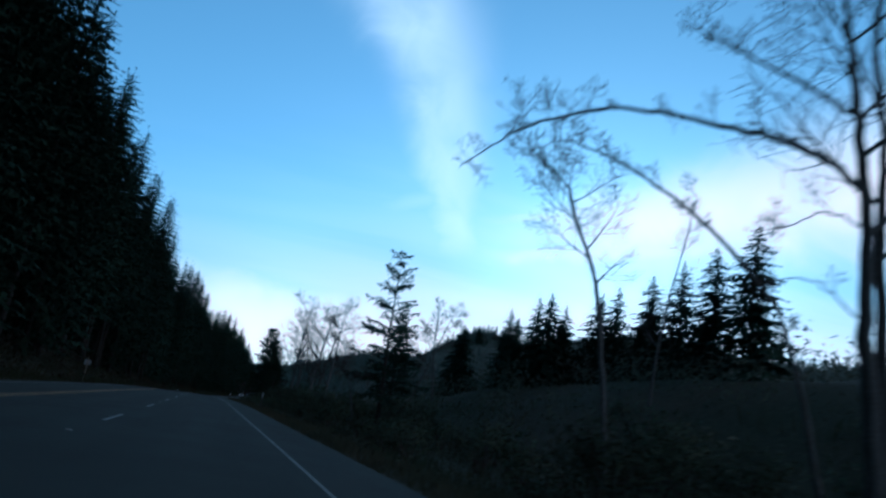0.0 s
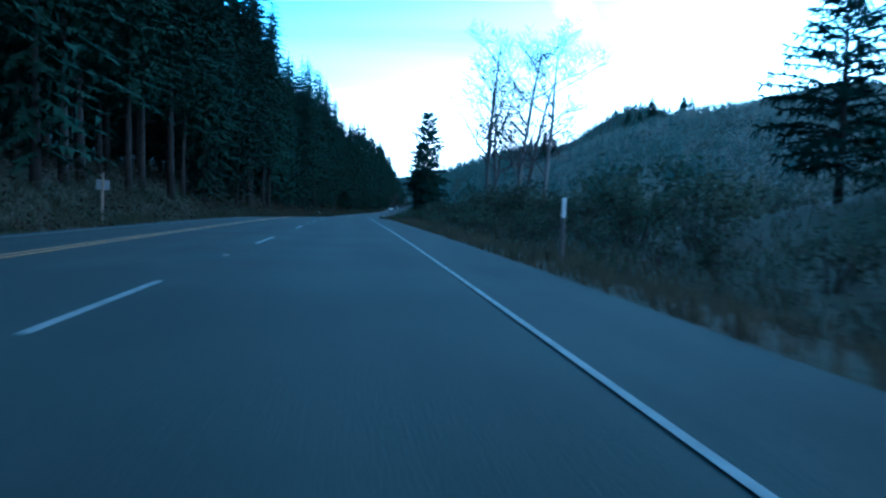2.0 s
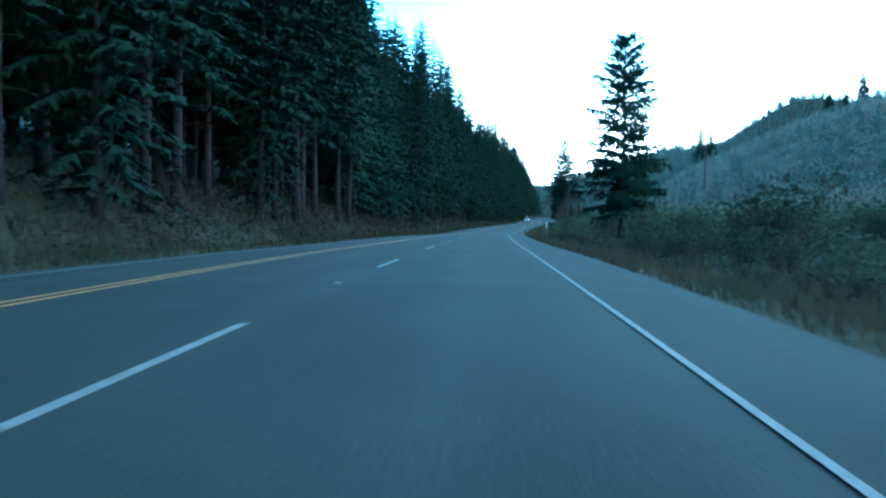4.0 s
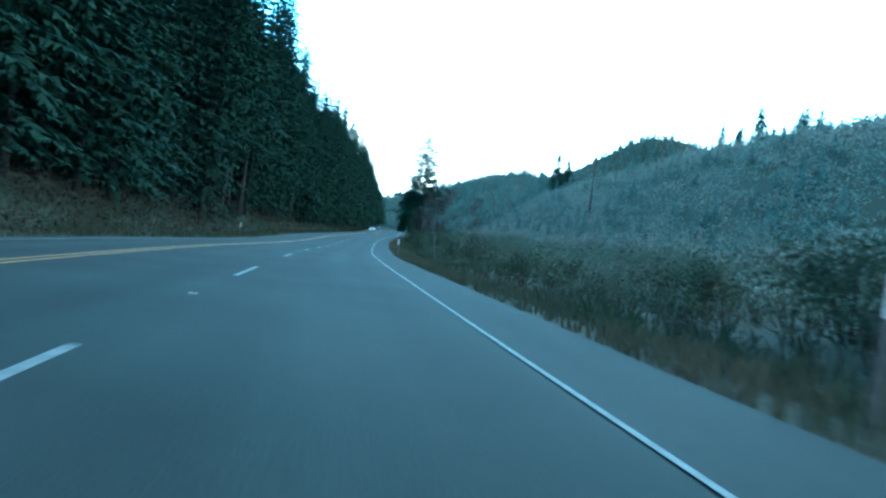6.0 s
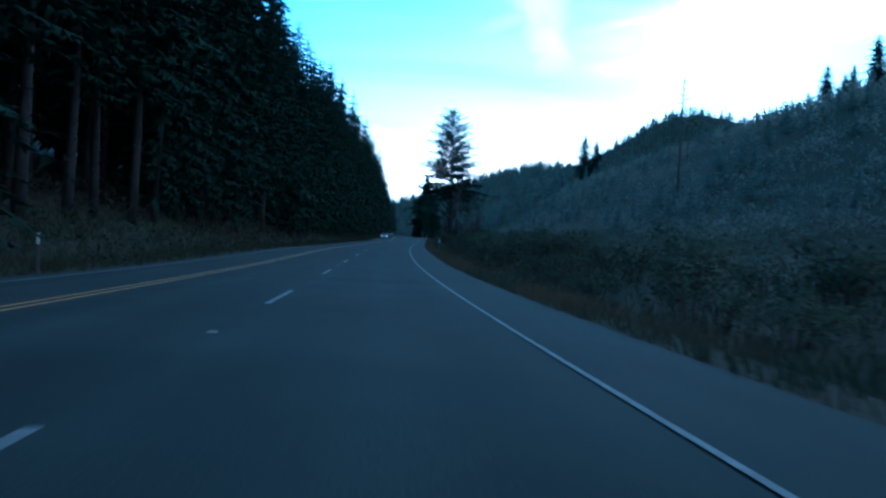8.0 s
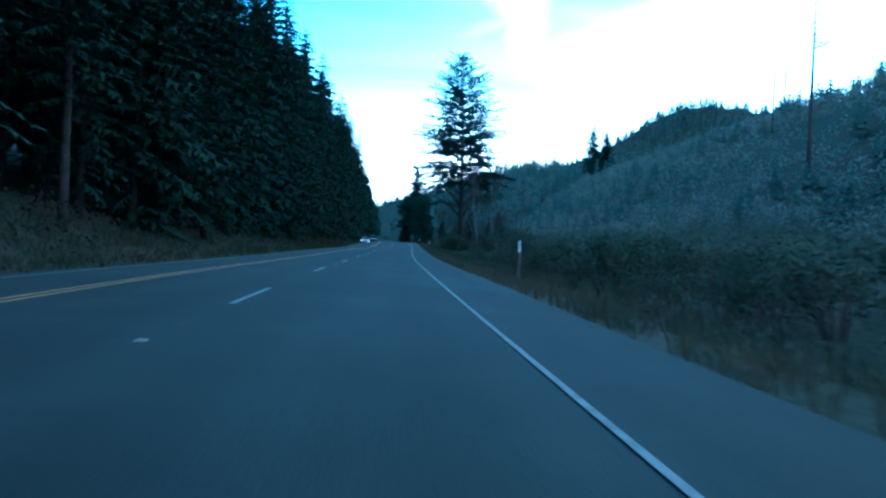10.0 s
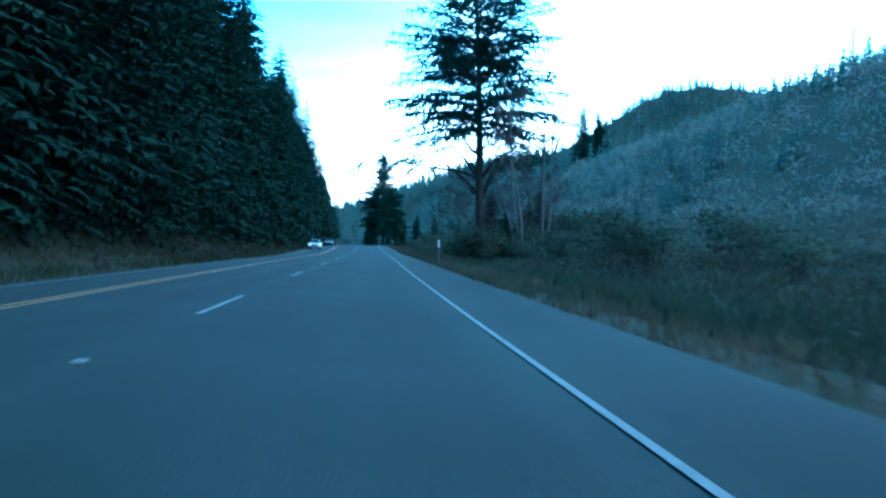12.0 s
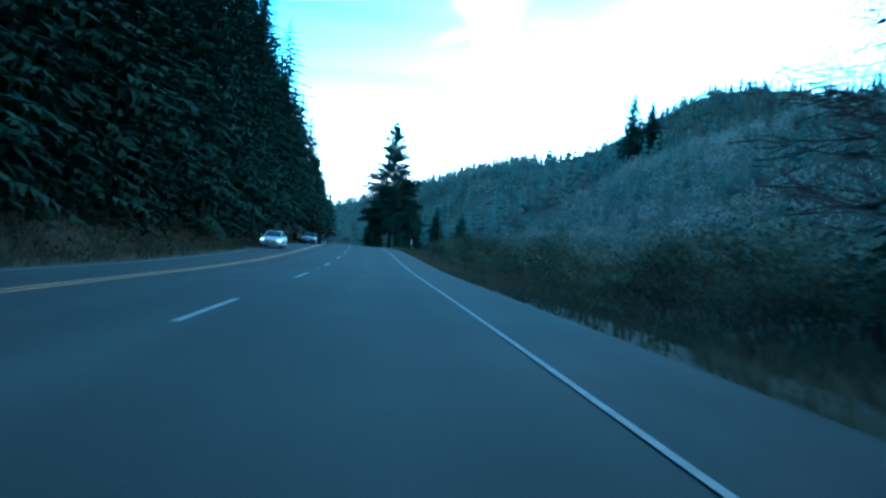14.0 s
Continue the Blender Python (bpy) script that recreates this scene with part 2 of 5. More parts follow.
alder_bark = material("alder_bark", (0.085, 0.078, 0.072), 0.85, second=(0.07, 0.066, 0.06), scale=1.3, fine=0.3, fine_scale=18, bump=0.5, per_object=0.2, spec=0.15)
pale_bark = material("pale_alder_bark", (0.08, 0.075, 0.068), 0.85, second=(0.05, 0.047, 0.043), scale=1.3, fine=0.3, fine_scale=18, bump=0.5, spec=0.15)
twig_bark = material("twigs", (0.06, 0.048, 0.04), 0.9, second=(0.04, 0.032, 0.027), scale=2, spec=0.1)
leaf = material("shrub_leaves", (0.048, 0.062, 0.037), 0.95, second=(0.068, 0.066, 0.042), scale=0.5, fine=0.25, fine_scale=11, per_object=0.3, spec=0.04, translucent=0.3)
# dry scrub, its colour raised further to stand in for glare on the slope
scrub = material("hillside_scrub", (0.12, 0.126, 0.098), 0.9, second=(0.17, 0.152, 0.122), scale=0.035, fine=0.25, fine_scale=2.5, per_object=0.12, spec=0.04, translucent=0.35, per_island=True)
dry_grass = material("dry_grass", (0.035, 0.041, 0.025), 0.95, second=(0.064, 0.052, 0.031), scale=0.18, per_object=0.12, spec=0.05, per_island=True)
meadow = material("meadow_weeds", (0.028, 0.036, 0.0195), 0.95, second=(0.040, 0.036, 0.0225), scale=0.2, per_object=0.12, spec=0.05, per_island=True)
# darker than the right verge's grass: the forest's shade is in this colour
shaded_green_grass = material("bank_grass", (0.0150, 0.0200, 0.0097), 0.95, second=(0.0205, 0.0205, 0.0112), scale=0.2, per_object=0.12, spec=0.05, per_island=True)
# bramble colour taken down to include the shade below the forest
shaded_bramble = material("bank_bramble", (0.0192, 0.0208, 0.0136), 0.95, second=(0.0288, 0.0232, 0.0168), scale=0.25, fine=0.3, fine_scale=6, per_object=0.2, spec=0.03, translucent=0.1, per_island=True)
thicket_leaf = material("thicket_leaves", (0.062, 0.074, 0.05), 0.95, second=(0.088, 0.082, 0.058), scale=0.06, fine=0.25, fine_scale=3, per_object=0.12, spec=0.03, translucent=0.3, per_island=True)
post_white = material("weathered_white_plastic", (0.42, 0.42, 0.41), 0.6, second=(0.3, 0.3, 0.29), scale=8)
post_grey = material("weathered_dark_post", (0.06, 0.056, 0.05), 0.85, second=(0.04, 0.038, 0.034), scale=8)
reflector = material("reflector", (0.16, 0.155, 0.14), 0.6, second=(0.11, 0.105, 0.1), spec=0.3)
galvanised = material("galvanised_metal", (0.2, 0.205, 0.21), 0.55, 0.7, second=(0.14, 0.145, 0.15), scale=7)
timber = material("treated_timber", (0.18, 0.14, 0.10), 0.9, second=(0.11, 0.09, 0.065), scale=5, fine=0.3, fine_scale=50)
car_white = material("white_car_paint", (0.22, 0.225, 0.23), 0.45, second=(0.19, 0.195, 0.2), scale=2, spec=0.3)
car_dark = material("dark_car_paint", (0.02, 0.022, 0.028), 0.4, second=(0.025, 0.027, 0.033), scale=2, spec=0.25)
car_glass = material("car_glass", (0.012, 0.014, 0.016), 0.12, second=(0.012, 0.014, 0.016), spec=0.2)
rubber = material("rubber", (0.02, 0.02, 0.02), 0.85, second=(0.03, 0.03, 0.03), scale=10)
trim_black = material("black_plastic", (0.025, 0.025, 0.027), 0.6, second=(0.03, 0.03, 0.032))
alloy = material("alloy", (0.5, 0.5, 0.52), 0.3, 0.9, second=(0.4, 0.4, 0.42), scale=8)
headlamp = bpy.data.materials.new("lit_headlamp")
headlamp.use_nodes = True
hp = headlamp.node_tree.nodes["Principled BSDF"]
hp.inputs["Emission Color"].default_value, hp.inputs["Emission Strength"].default_value = (1.0, 0.8, 0.5, 1), 0.45


# ---- mesh helpers ----
class Build:
    """Collects vertices and faces for one mesh."""

    def __init__(self):
        self.v, self.f, self.n = [], [], []

    def add(self, verts, faces):
        k = len(self.v)
        self.v.extend(tuple(p) for p in verts)
        self.f.extend(tuple(i + k for i in q) for q in faces)
        return self

    def box(self, x0, y0, z0, x1, y1, z1):
        return self.add([(x0, y0, z0), (x1, y0, z0), (x1, y1, z0), (x0, y1, z0), (x0, y0, z1), (x1, y0, z1), (x1, y1, z1), (x0, y1, z1)],
                        [(3, 2, 1, 0), (4, 5, 6, 7), (0, 1, 5, 4), (1, 2, 6, 5), (2, 3, 7, 6), (3, 0, 4, 7)])

    def tube(self, path, radii, sides=6, cap=True):
        path = [Vector(p) for p in path]
        k, n = len(self.v), len(path)
        for i, p in enumerate(path):
            way = (path[min(i + 1, n - 1)] - path[max(i - 1, 0)])
            way = way.normalized() if way.length > 1e-6 else Vector((0, 0, 1))
            a = way.cross(Vector((0, 1, 0) if abs(way.y) < 0.8 else (1, 0, 0))).normalized()
            b = way.cross(a)
            for j in range(sides):
                t = 2 * math.pi * j / sides
                self.v.append(tuple(p + (a * math.cos(t) + b * math.sin(t)) * radii[i]))
        for i in range(n - 1):
            for j in range(sides):
                q = (j + 1) % sides
                self.f.append((k + i * sides + j, k + i * sides + q, k + (i + 1) * sides + q, k + (i + 1) * sides + j))
        if cap:
            self.f.append(tuple(k + j for j in range(sides))[::-1])
            self.f.append(tuple(k + (n - 1) * sides + j for j in range(sides)))
        return self

    def leafy(self, name, mat, normals):
        """Foliage whose shading follows the mass it belongs to, not each small blade."""
        v, n = np.array(self.v), np.array(normals, dtype=float)
        n /= np.maximum(np.linalg.norm(n, axis=1), 1e-6)[:, None]
        tri = np.array([q[:3] for q in self.f])
        facing = np.einsum("ij,ij->i", np.cross(v[tri[:, 1]] - v[tri[:, 0]], v[tri[:, 2]] - v[tri[:, 0]]), n[tri[:, 0]])
        self.f = [q if d >= 0 else q[::-1] for q, d in zip(self.f, facing)]
        me = self.mesh(name, mat, True)
        me.normals_split_custom_set_from_vertices(n.tolist())
        return me

    def mesh(self, name, mat, smooth=False):
        me = bpy.data.meshes.new(name)
        me.from_pydata(self.v, [], self.f)
        me.materials.append(mat)
        if smooth:
            me.polygons.foreach_set("use_smooth", [True] * len(me.polygons))
        me.update()
        return me


def part(name, data, parent, label=""):
    ob = new(name, data)
    ob.parent = parent
    return tagged(ob, label) if label else ob


def thing(name, label, category, group="", kind=""):
    ob = new(name)
    ob.empty_display_size = 0.3
    return tagged(ob, label, category, group, kind)


# ---- the road's line: the white line on its right, by arc length ----
KAP = [1.07, 0.7, -0.2, 0.45, -0.51, -0.26, -0.48, -1.2, -0.44, -0.95, -0.37, -0.49, -0.13, 0.42, 0.19, 0.78, 0.16, -1.57, -1.41, -0.92, -0.89]
SLOPE = [0.01, -0.03, 0.34, -0.04, -0.3, -1.52, -1.15, -1.87, -0.59, 0.96, 0.03, 0.68, 0.64, 0.21, 2.26, 2.03, -0.22, -1.08, -0.66, 0.26, 0.21]
knot = np.arange(-20, 601, 30.0)
grid = np.arange(-200, 3300, 1.0)
bend = np.interp(grid, knot, KAP) * 0.001
bend[grid > 640] = 0
bend[grid < -20] *= 0.3
grade = np.interp(grid, knot, SLOPE) * 0.01
grade[grid > 620] *= 0.3
PSI = np.cumsum(bend)
PSI -= PSI[200]
RX, RY, RZ = np.cumsum(-np.sin(PSI)), np.cumsum(np.cos(PSI)), np.cumsum(grade)
RX, RY, RZ = RX - RX[200], RY - RY[200], RZ - RZ[200]
LANE, YELLOW, LEFT = 3.66, 7.22, 10.55


def fall(s):
    """The crossfall of the left lanes, a little steeper after the first bend."""
    return float(np.interp(s, [60, 150], [0.034, 0.040]))


def rd(s, lat, up=0.0):
    """A point at arc length s, lat metres to the left of the right-hand white line, up metres over the asphalt."""
    h, x, y, z = (np.interp(s, grid, c) for c in (PSI, RX, RY, RZ))
    return Vector((x - math.cos(h) * lat, y - math.sin(h) * lat, z + up - fall(s) * max(lat - LANE, 0) + 0.03 * min(lat, 0)))


def heading(s):
    return float(np.interp(s, grid, PSI))


HILLS = [[245, 712, 66, 36, 85], [323, 518, 87, 96, 79], [131, 737, 34, 38, 189], [215, 842, 41, 46, 168], [253, 1092, 62, 203, 176], [260, 227, 50, 119, 144], [101, 348, 19, 30, 126], [198, 2287, 90, 353, 359]]


def smooth(a, b, v):
    t = np.clip((v - a) / (b - a), 0, 1)
    return t * t * (3 - 2 * t)


def side(x, y):
    """Metres to the right of the white line."""
    return (x - np.interp(y, RY, RX)) * np.cos(np.interp(y, RY, PSI))


def ground_z(x, y):
    u = side(x, y)
    far = x - np.interp(np.minimum(y, 570), RY, RX)
    base = np.interp(y, RY, RZ)
    hill = sum(a * np.exp(-((x - cx) / sx) ** 2 / 2 - ((y - cy) / sy) ** 2 / 2) for cx, cy, a, sx, sy in HILLS)
    hill = np.maximum(hill - 3.6 * smooth(1, 14, hill), 0) * np.maximum(smooth(10, 70, far), smooth(690, 860, y))
    hill = hill + 4.2 * smooth(9, 21, u) * (1 - smooth(45, 95, y))
    right = np.interp(u, [1.6, 2.1, 2.8, 4.2, 7.0, 14, 40], [-0.14, -0.12, -0.14, -0.45, -0.1, 0.5, 1.0])
    left = np.interp(-u, [3.6, 11.5, 12.6, 14.5, 19.5, 30, 130, 400], [-0.12, -0.46, -0.58, -0.4, 2.2, 4.9, 30, 60]) * (1 - 0.9 * smooth(470, 760, y))
    z = base + np.where(u > 0, right, np.where(u < -3, left, -0.12)) + hill
    rough = 0.10 * np.sin(x * 0.9 + y * 0.37) * np.sin(y * 0.61 - x * 0.2) + 0.25 * np.sin(x * 0.23 + 1) * np.sin(y * 0.17)
    return z + rough * smooth(3.0, 9.0, np.where(u > 0, u, -u - 11))


us = np.r_[-1500, -900, -600, -400, -280, -200, -150, -110, -85, -65, -50, -40, np.arange(-34, -12, 1.5), -12.6, -11.6, -8, -3.7, -1, 1.5, 2.0, 2.6,
           np.arange(3.4, 14, 0.9), np.arange(14, 40, 2.5), np.arange(40, 120, 6), np.arange(120, 440, 12), 480, 560, 700, 1000, 1500]
ys = np.r_[-190, -150, -110, np.arange(-80, 520, 2.5), np.arange(520, 1100, 12), np.arange(1100, 3260, 40)]
gx = np.interp(ys, RY, RX)[:, None] + us[None, :]
gy = np.repeat(ys[:, None], len(us), 1)
gz = ground_z(gx, gy)
nu, ny = len(us), len(ys)
gf = [(j * nu + i, j * nu + i + 1, (j + 1) * nu + i + 1, (j + 1) * nu + i) for j in range(ny - 1) for i in range(nu - 1)]
gb = Build().add(np.stack([gx, gy, gz], -1).reshape(-1, 3), gf)
ground = tagged(new("ground", gb.mesh("ground", earth, True)), "dark grassy ground rising to wooded hills", "ground", kind="structure")


def ribbon(lats, s0, s1, step, up, mat, name, thick=0.0):
    b = Build()
    ss = np.arange(s0, s1 + 0.01, step)
    for s in ss:
        for lat in lats:
            b.v.append(tuple(rd(s, lat, up)))
        if thick:
            b.v.append(tuple(rd(s, lats[-1], up - thick)))
            b.v.append(tuple(rd(s, lats[0], up - thick)))
    n = len(lats) + (2 if thick else 0)
    for k in range(len(ss) - 1):
        for i in range(n if thick else n - 1):
            j = (i + 1) % n
            b.f.append((k * n + i, (k + 1) * n + i, (k + 1) * n + j, k * n + j))
    if thick:
        b.f.append(tuple(range(n)))
        b.f.append(tuple((len(ss) - 1) * n + i for i in range(n))[::-1])
    me = b.mesh(name, mat)
    uv = me.uv_layers.new(name="along")
    n = len(lats) + (2 if thick else 0)
    across = list(lats) + ([lats[-1], lats[0]] if thick else [])
    for loop in me.loops:
        uv.data[loop.index].uv = (across[loop.vertex_index % n], ss[loop.vertex_index // n])
    return me


road = tagged(new("road", ribbon([-1.75, -0.3, LANE, YELLOW, LEFT, 11.3], -150, 660, 3, 0.0, asphalt, "road", 0.3)),
              "dark grey asphalt highway with worn lane markings", "road", kind="structure")
tagged(new("verge_gravel", ribbon([-2.15, -1.75], -150, 655, 4, -0.07, gravel, "verge", 0.3)), "narrow strip of grey gravel along the asphalt", "verge", kind="structure")
part("edge_line", ribbon([-0.022, 0.045], -60, 655, 2, 0.004, white_paint, "edge_line"), road, "worn white edge line")
part("edge_line", ribbon([LEFT - 0.05, LEFT + 0.05], -60, 655, 2, 0.004, white_paint, "edge_line"), road, "worn white edge line")
for k in (-1, 1):
    part("centre_line", ribbon([YELLOW + 0.15 * k - 0.042, YELLOW + 0.15 * k + 0.042], -60, 655, 2, 0.004, yellow_paint, "centre_line"), road, "yellow no-passing line")
for k in range(-3, 52):
    s = 2.54 + 12.192 * k
    part("lane_dash", ribbon([LANE - 0.05, LANE + 0.05], s, s + 3.6, 0.9, 0.005, white_paint, "lane_dash"), road)
marker_mesh = Build().add([(-0.05, -0.05, 0), (0.05, -0.05, 0), (0.05, 0.05, 0), (-0.05, 0.05, 0), (-0.04, -0.025, 0.018), (0.04, -0.025, 0.018), (0.04, 0.025, 0.018), (-0.04, 0.025, 0.018)],
                          [(4, 5, 6, 7), (0, 1, 5, 4), (1, 2, 6, 5), (2, 3, 7, 6), (3, 0, 4, 7)]).mesh("road_stud", reflector)
for k in range(-1, 26):
    ob = part("road_stud", marker_mesh, road)
    s = 2.65 + 24.384 * k + 7.9
    ob.matrix_world = Matrix.Translation(rd(s, LANE, 0.004)) @ pose(0, 0, 0, 0, 0, math.degrees(heading(s)))


# ---- conifers ----
def bough(b, rng, root, out, length, droop, width, steps):
    """A drooping bough: needles on both sides of a spine, with gaps."""
    out = Vector(out).normalized()
    across = Vector((-out.y, out.x, 0)).normalized()
    spine, sway = [], rng.uniform(-0.22, 0.22) * length
    for i in range(steps + 1):
        t = i / steps
        spine.append(Vector(root) + out * (length * t) + Vector((0, 0, -droop * length * t * t + 0.12 * length * max(t - 0.7, 0) + rng.gauss(0, 0.012) * length))
                     + across * (sway * t * t + rng.gauss(0, 0.014) * length))
    for i in range(steps):
        t = (i + 0.5) / steps
        w = width * (1.15 - t) * (0.45 + 0.55 * min(t * 4, 1))
        for sgn in (-1, 1):
            if rng.random() < 0.10:
                continue
            reach = w * rng.uniform(0.6, 1.25)
            tip = spine[i + 1] + across * (sgn * reach) + out * (reach * rng.uniform(0.05, 0.8)) + Vector((0, 0, -reach * rng.uniform(0.1, 0.9)))
            k = len(b.v)
            b.v += [tuple(spine[i]), tuple(spine[i + 1]), tuple(tip)]
            b.f.append((k, k + 1, k + 2))
        if rng.random() < 0.8:
            k = len(b.v)
            hang = spine[i] + Vector((0, 0, -w * rng.uniform(0.4, 1.25))) + across * rng.uniform(-0.4, 0.4) * w
            b.v += [tuple(spine[i]), tuple(spine[i + 1]), tuple(hang)]
            b.f.append((k, k + 1, k + 2))
    tip = spine[-1]
    k = len(b.v)
    b.v += [tuple(tip - across * 0.08 * length), tuple(tip + out * 0.12 * length), tuple(tip + across * 0.08 * length)]
    b.f.append((k, k + 1, k + 2))


def fine_bough(b, rng, root, out, length, droop, thick=1.3):
    """A bough with hanging side sprays of its own."""
    out = Vector(out).normalized()
    across = Vector((-out.y, out.x, 0)).normalized()
    n = max(4, int(length * 3.8))
    last = Vector(root)
    for i in range(1, n + 1):
        t = i / n
        p = Vector(root) + out * (length * t) + Vector((0, 0, -droop * length * t * t + 0.22 * length * max(t - 0.6, 0)))
        k = len(b.v)
        w = 0.015 + 0.012 * length * (1 - t)
        b.v += [tuple(last - across * w), tuple(last + across * w), tuple(p)]
        b.f.append((k, k + 1, k + 2))
        last = p
        if t < 0.22 or rng.random() < 0.12:
            continue
        for sgn in (-1, 1):
            q = (0.24 * length * (1.1 - t) + 0.24) * rng.uniform(0.6, 1.25)
            d = out * rng.uniform(0.35, 0.8) + across * sgn + Vector((0, 0, rng.uniform(-0.5, 0.0)))
            bough(b, rng, p, d, q, rng.uniform(0.4, 1.1), (0.08 + 0.09 * q) * thick, max(4, int(q * 8)))
    bough(b, rng, last, out + Vector((0, 0, 0.2)), 0.5, 0.5, 0.18, 3)


def outward(b, axis, up=0.15):
    """Normals that point away from a trunk and a little up."""
    v = np.array(b.v)
    c = np.array([tuple(axis(z)) for z in np.linspace(0, max(v[:, 2].max(), 1), 40)])
    k = np.clip((v[:, 2] / max(v[:, 2].max(), 1) * 39).astype(int), 0, 39)
    n = v - c[k]
    r = np.maximum(np.hypot(n[:, 0], n[:, 1]), 0.15)
    n /= r[:, None]
    n[:, 2] = up
    jig = np.random.default_rng(len(v)).normal(0, 0.16, v.shape)
    return n + jig


def spruce_limb(b, wood, rng, root, out, length, rise, droop, full=1.0):
    """An old spruce's limb: a wooden spine that climbs, levels and dips, side shoots in its plane, and fringes hanging from them."""
    flat = Vector((out[0], out[1], 0)).normalized()
    across = Vector((-flat.y, flat.x, 0))
    n = max(5, int(length * 2.6))
    spine = []
    for i in range(n + 1):
        t = i / n
        spine.append(Vector(root) + flat * (length * t * (1 - 0.06 * t)) + Vector((0, 0, length * (rise * t - (rise + droop) * t * t * (0.62 - 0.15 * min(rise, 1)) + 0.20 * max(t - 0.72, 0)))))
    r = 0.012 + 0.0085 * length
    wood.tube([spine[0], spine[n // 3], spine[2 * n // 3], spine[n]], [r, r * 0.75, r * 0.45, 0.006], 4, cap=False)

    def shoot(p, d, q, w):
        """A needled shoot: two crossed slips that taper."""
        d = d.normalized()
        e = d.cross(Vector((0, 0, 1)))
        e = e.normalized() if e.length > 0.1 else across
        u = e.cross(d)
        for v in (e, (u + e * rng.uniform(-0.5, 0.5)).normalized()):
            k = len(b.v)
            m = p + d * (q * 0.45)
            b.v += [tuple(p), tuple(m - v * w), tuple(p + d * q + Vector((0, 0, -0.06 * q))), tuple(m + v * w)]
            b.f += [(k, k + 1, k + 2), (k, k + 2, k + 3)]

    for i in range(1, n + 1):
        t = i / n
        if t < 0.16:
            continue
        p = spine[i]
        along = (spine[i] - spine[i - 1]).normalized()
        shoot(spine[i - 1], along, length / n * 1.35, 0.07 * full)
        for sgn in (-1, 1):
            if rng.random() < 0.07:
                continue
            q = (0.30 * length * (1.08 - t) + 0.28) * rng.uniform(0.55, 1.15) * min(1.0, 0.45 + 1.6 * t)
            d = along * rng.uniform(0.5, 1.0) + across * (sgn * rng.uniform(0.6, 1.0)) + Vector((0, 0, rng.uniform(-0.6, 0.32)))
            d.normalize()
            m = max(2, int(q * 3.2))
            last = Vector(p)
            for j in range(m):
                d2 = (d + Vector((rng.uniform(-0.15, 0.15), rng.uniform(-0.15, 0.15), -0.10 * j))).normalized()
                shoot(last, d2, q / m * 1.25, 0.062 * full)
                nxt = last + d2 * (q / m)
                hang = rng.uniform(0.18, 0.55) * (0.5 + 0.5 * min(length / 4, 1)) * full
                shoot(nxt, Vector((d2.x * 0.35 + rng.uniform(-0.2, 0.2), d2.y * 0.35 + rng.uniform(-0.2, 0.2), -1)), hang, 0.05 * full)
                if rng.random() < 0.6:
                    shoot(last.lerp(nxt, 0.5), (d2 + across.cross(Vector((0, 0, 1))) * rng.uniform(-0.9, 0.9)), q / m, 0.05 * full)
                last = nxt
    shoot(spine[n], flat + Vector((0, 0, 0.3)), 0.4, 0.06)


def old_spruce(seed, height, bare, half, whorls, label, lean=0.0, full=1.0, group="", gap=0.06, power=0.9):
    """A conical spruce of whorled limbs: trunk, limbs of wood, crown of shoots."""
    rng = random.Random(seed)
    root = thing("conifer", label, "tree", group)
    bend = [Vector((lean * t * height + 0.10 * math.sin(5 * t + seed), 0.10 * math.sin(4 * t + seed * 2), t * height)) for t in np.linspace(0, 1, 11)]
    bend[0] = Vector((0, 0, -0.4))
    r0 = height * 0.0125 + 0.03

    def axis(h):
        t = max(min(h / height, 1), 0) * 10
        i = min(int(t), 9)
        return bend[i].lerp(bend[i + 1], t - i)

    trunk = Build().tube(bend, [r0 * (1.3 if i == 0 else 1 - 0.95 * i / 10) for i in range(11)], 9)
    crown, wood = Build(), Build()
    for k in range(whorls):
        f = (k + 0.5) / whorls
        f = f ** 0.93
        h = height * (bare + (0.985 - bare) * f)
        count = 5 if f < 0.8 else 4
        a0 = rng.uniform(0, 6.283)
        for j in range(count):
            if rng.random() < gap:
                continue
            a = a0 + 6.283 * j / count + rng.uniform(-0.35, 0.35)
            length = half * (max(1 - f, 0.0) ** power + 0.035) * rng.uniform(0.55, 1.14) * min(1, 0.72 + 2.2 * f)
            spruce_limb(crown, wood, rng, axis(h + rng.uniform(-1.1, 1.1) * height / whorls), (math.cos(a), math.sin(a)), max(length, 0.3), 0.22 + 0.85 * f + rng.uniform(-0.12, 0.12), 0.40 - 0.60 * f, full * (1.0 - 0.25 * f))
    spruce_limb(crown, wood, rng, axis(height * 0.95), (0.2, 0.1), 0.5, 1.2, 0, full)
    part("trunk", trunk.mesh("trunk", bark, True), root)
    tagged(part("crown_wood", wood.mesh("crown_wood", bark, True), root, "bare limbs inside the crown"), kind="stuff")
    part("crown", crown.leafy("crown", needles, outward(crown, axis)), root)
    return root


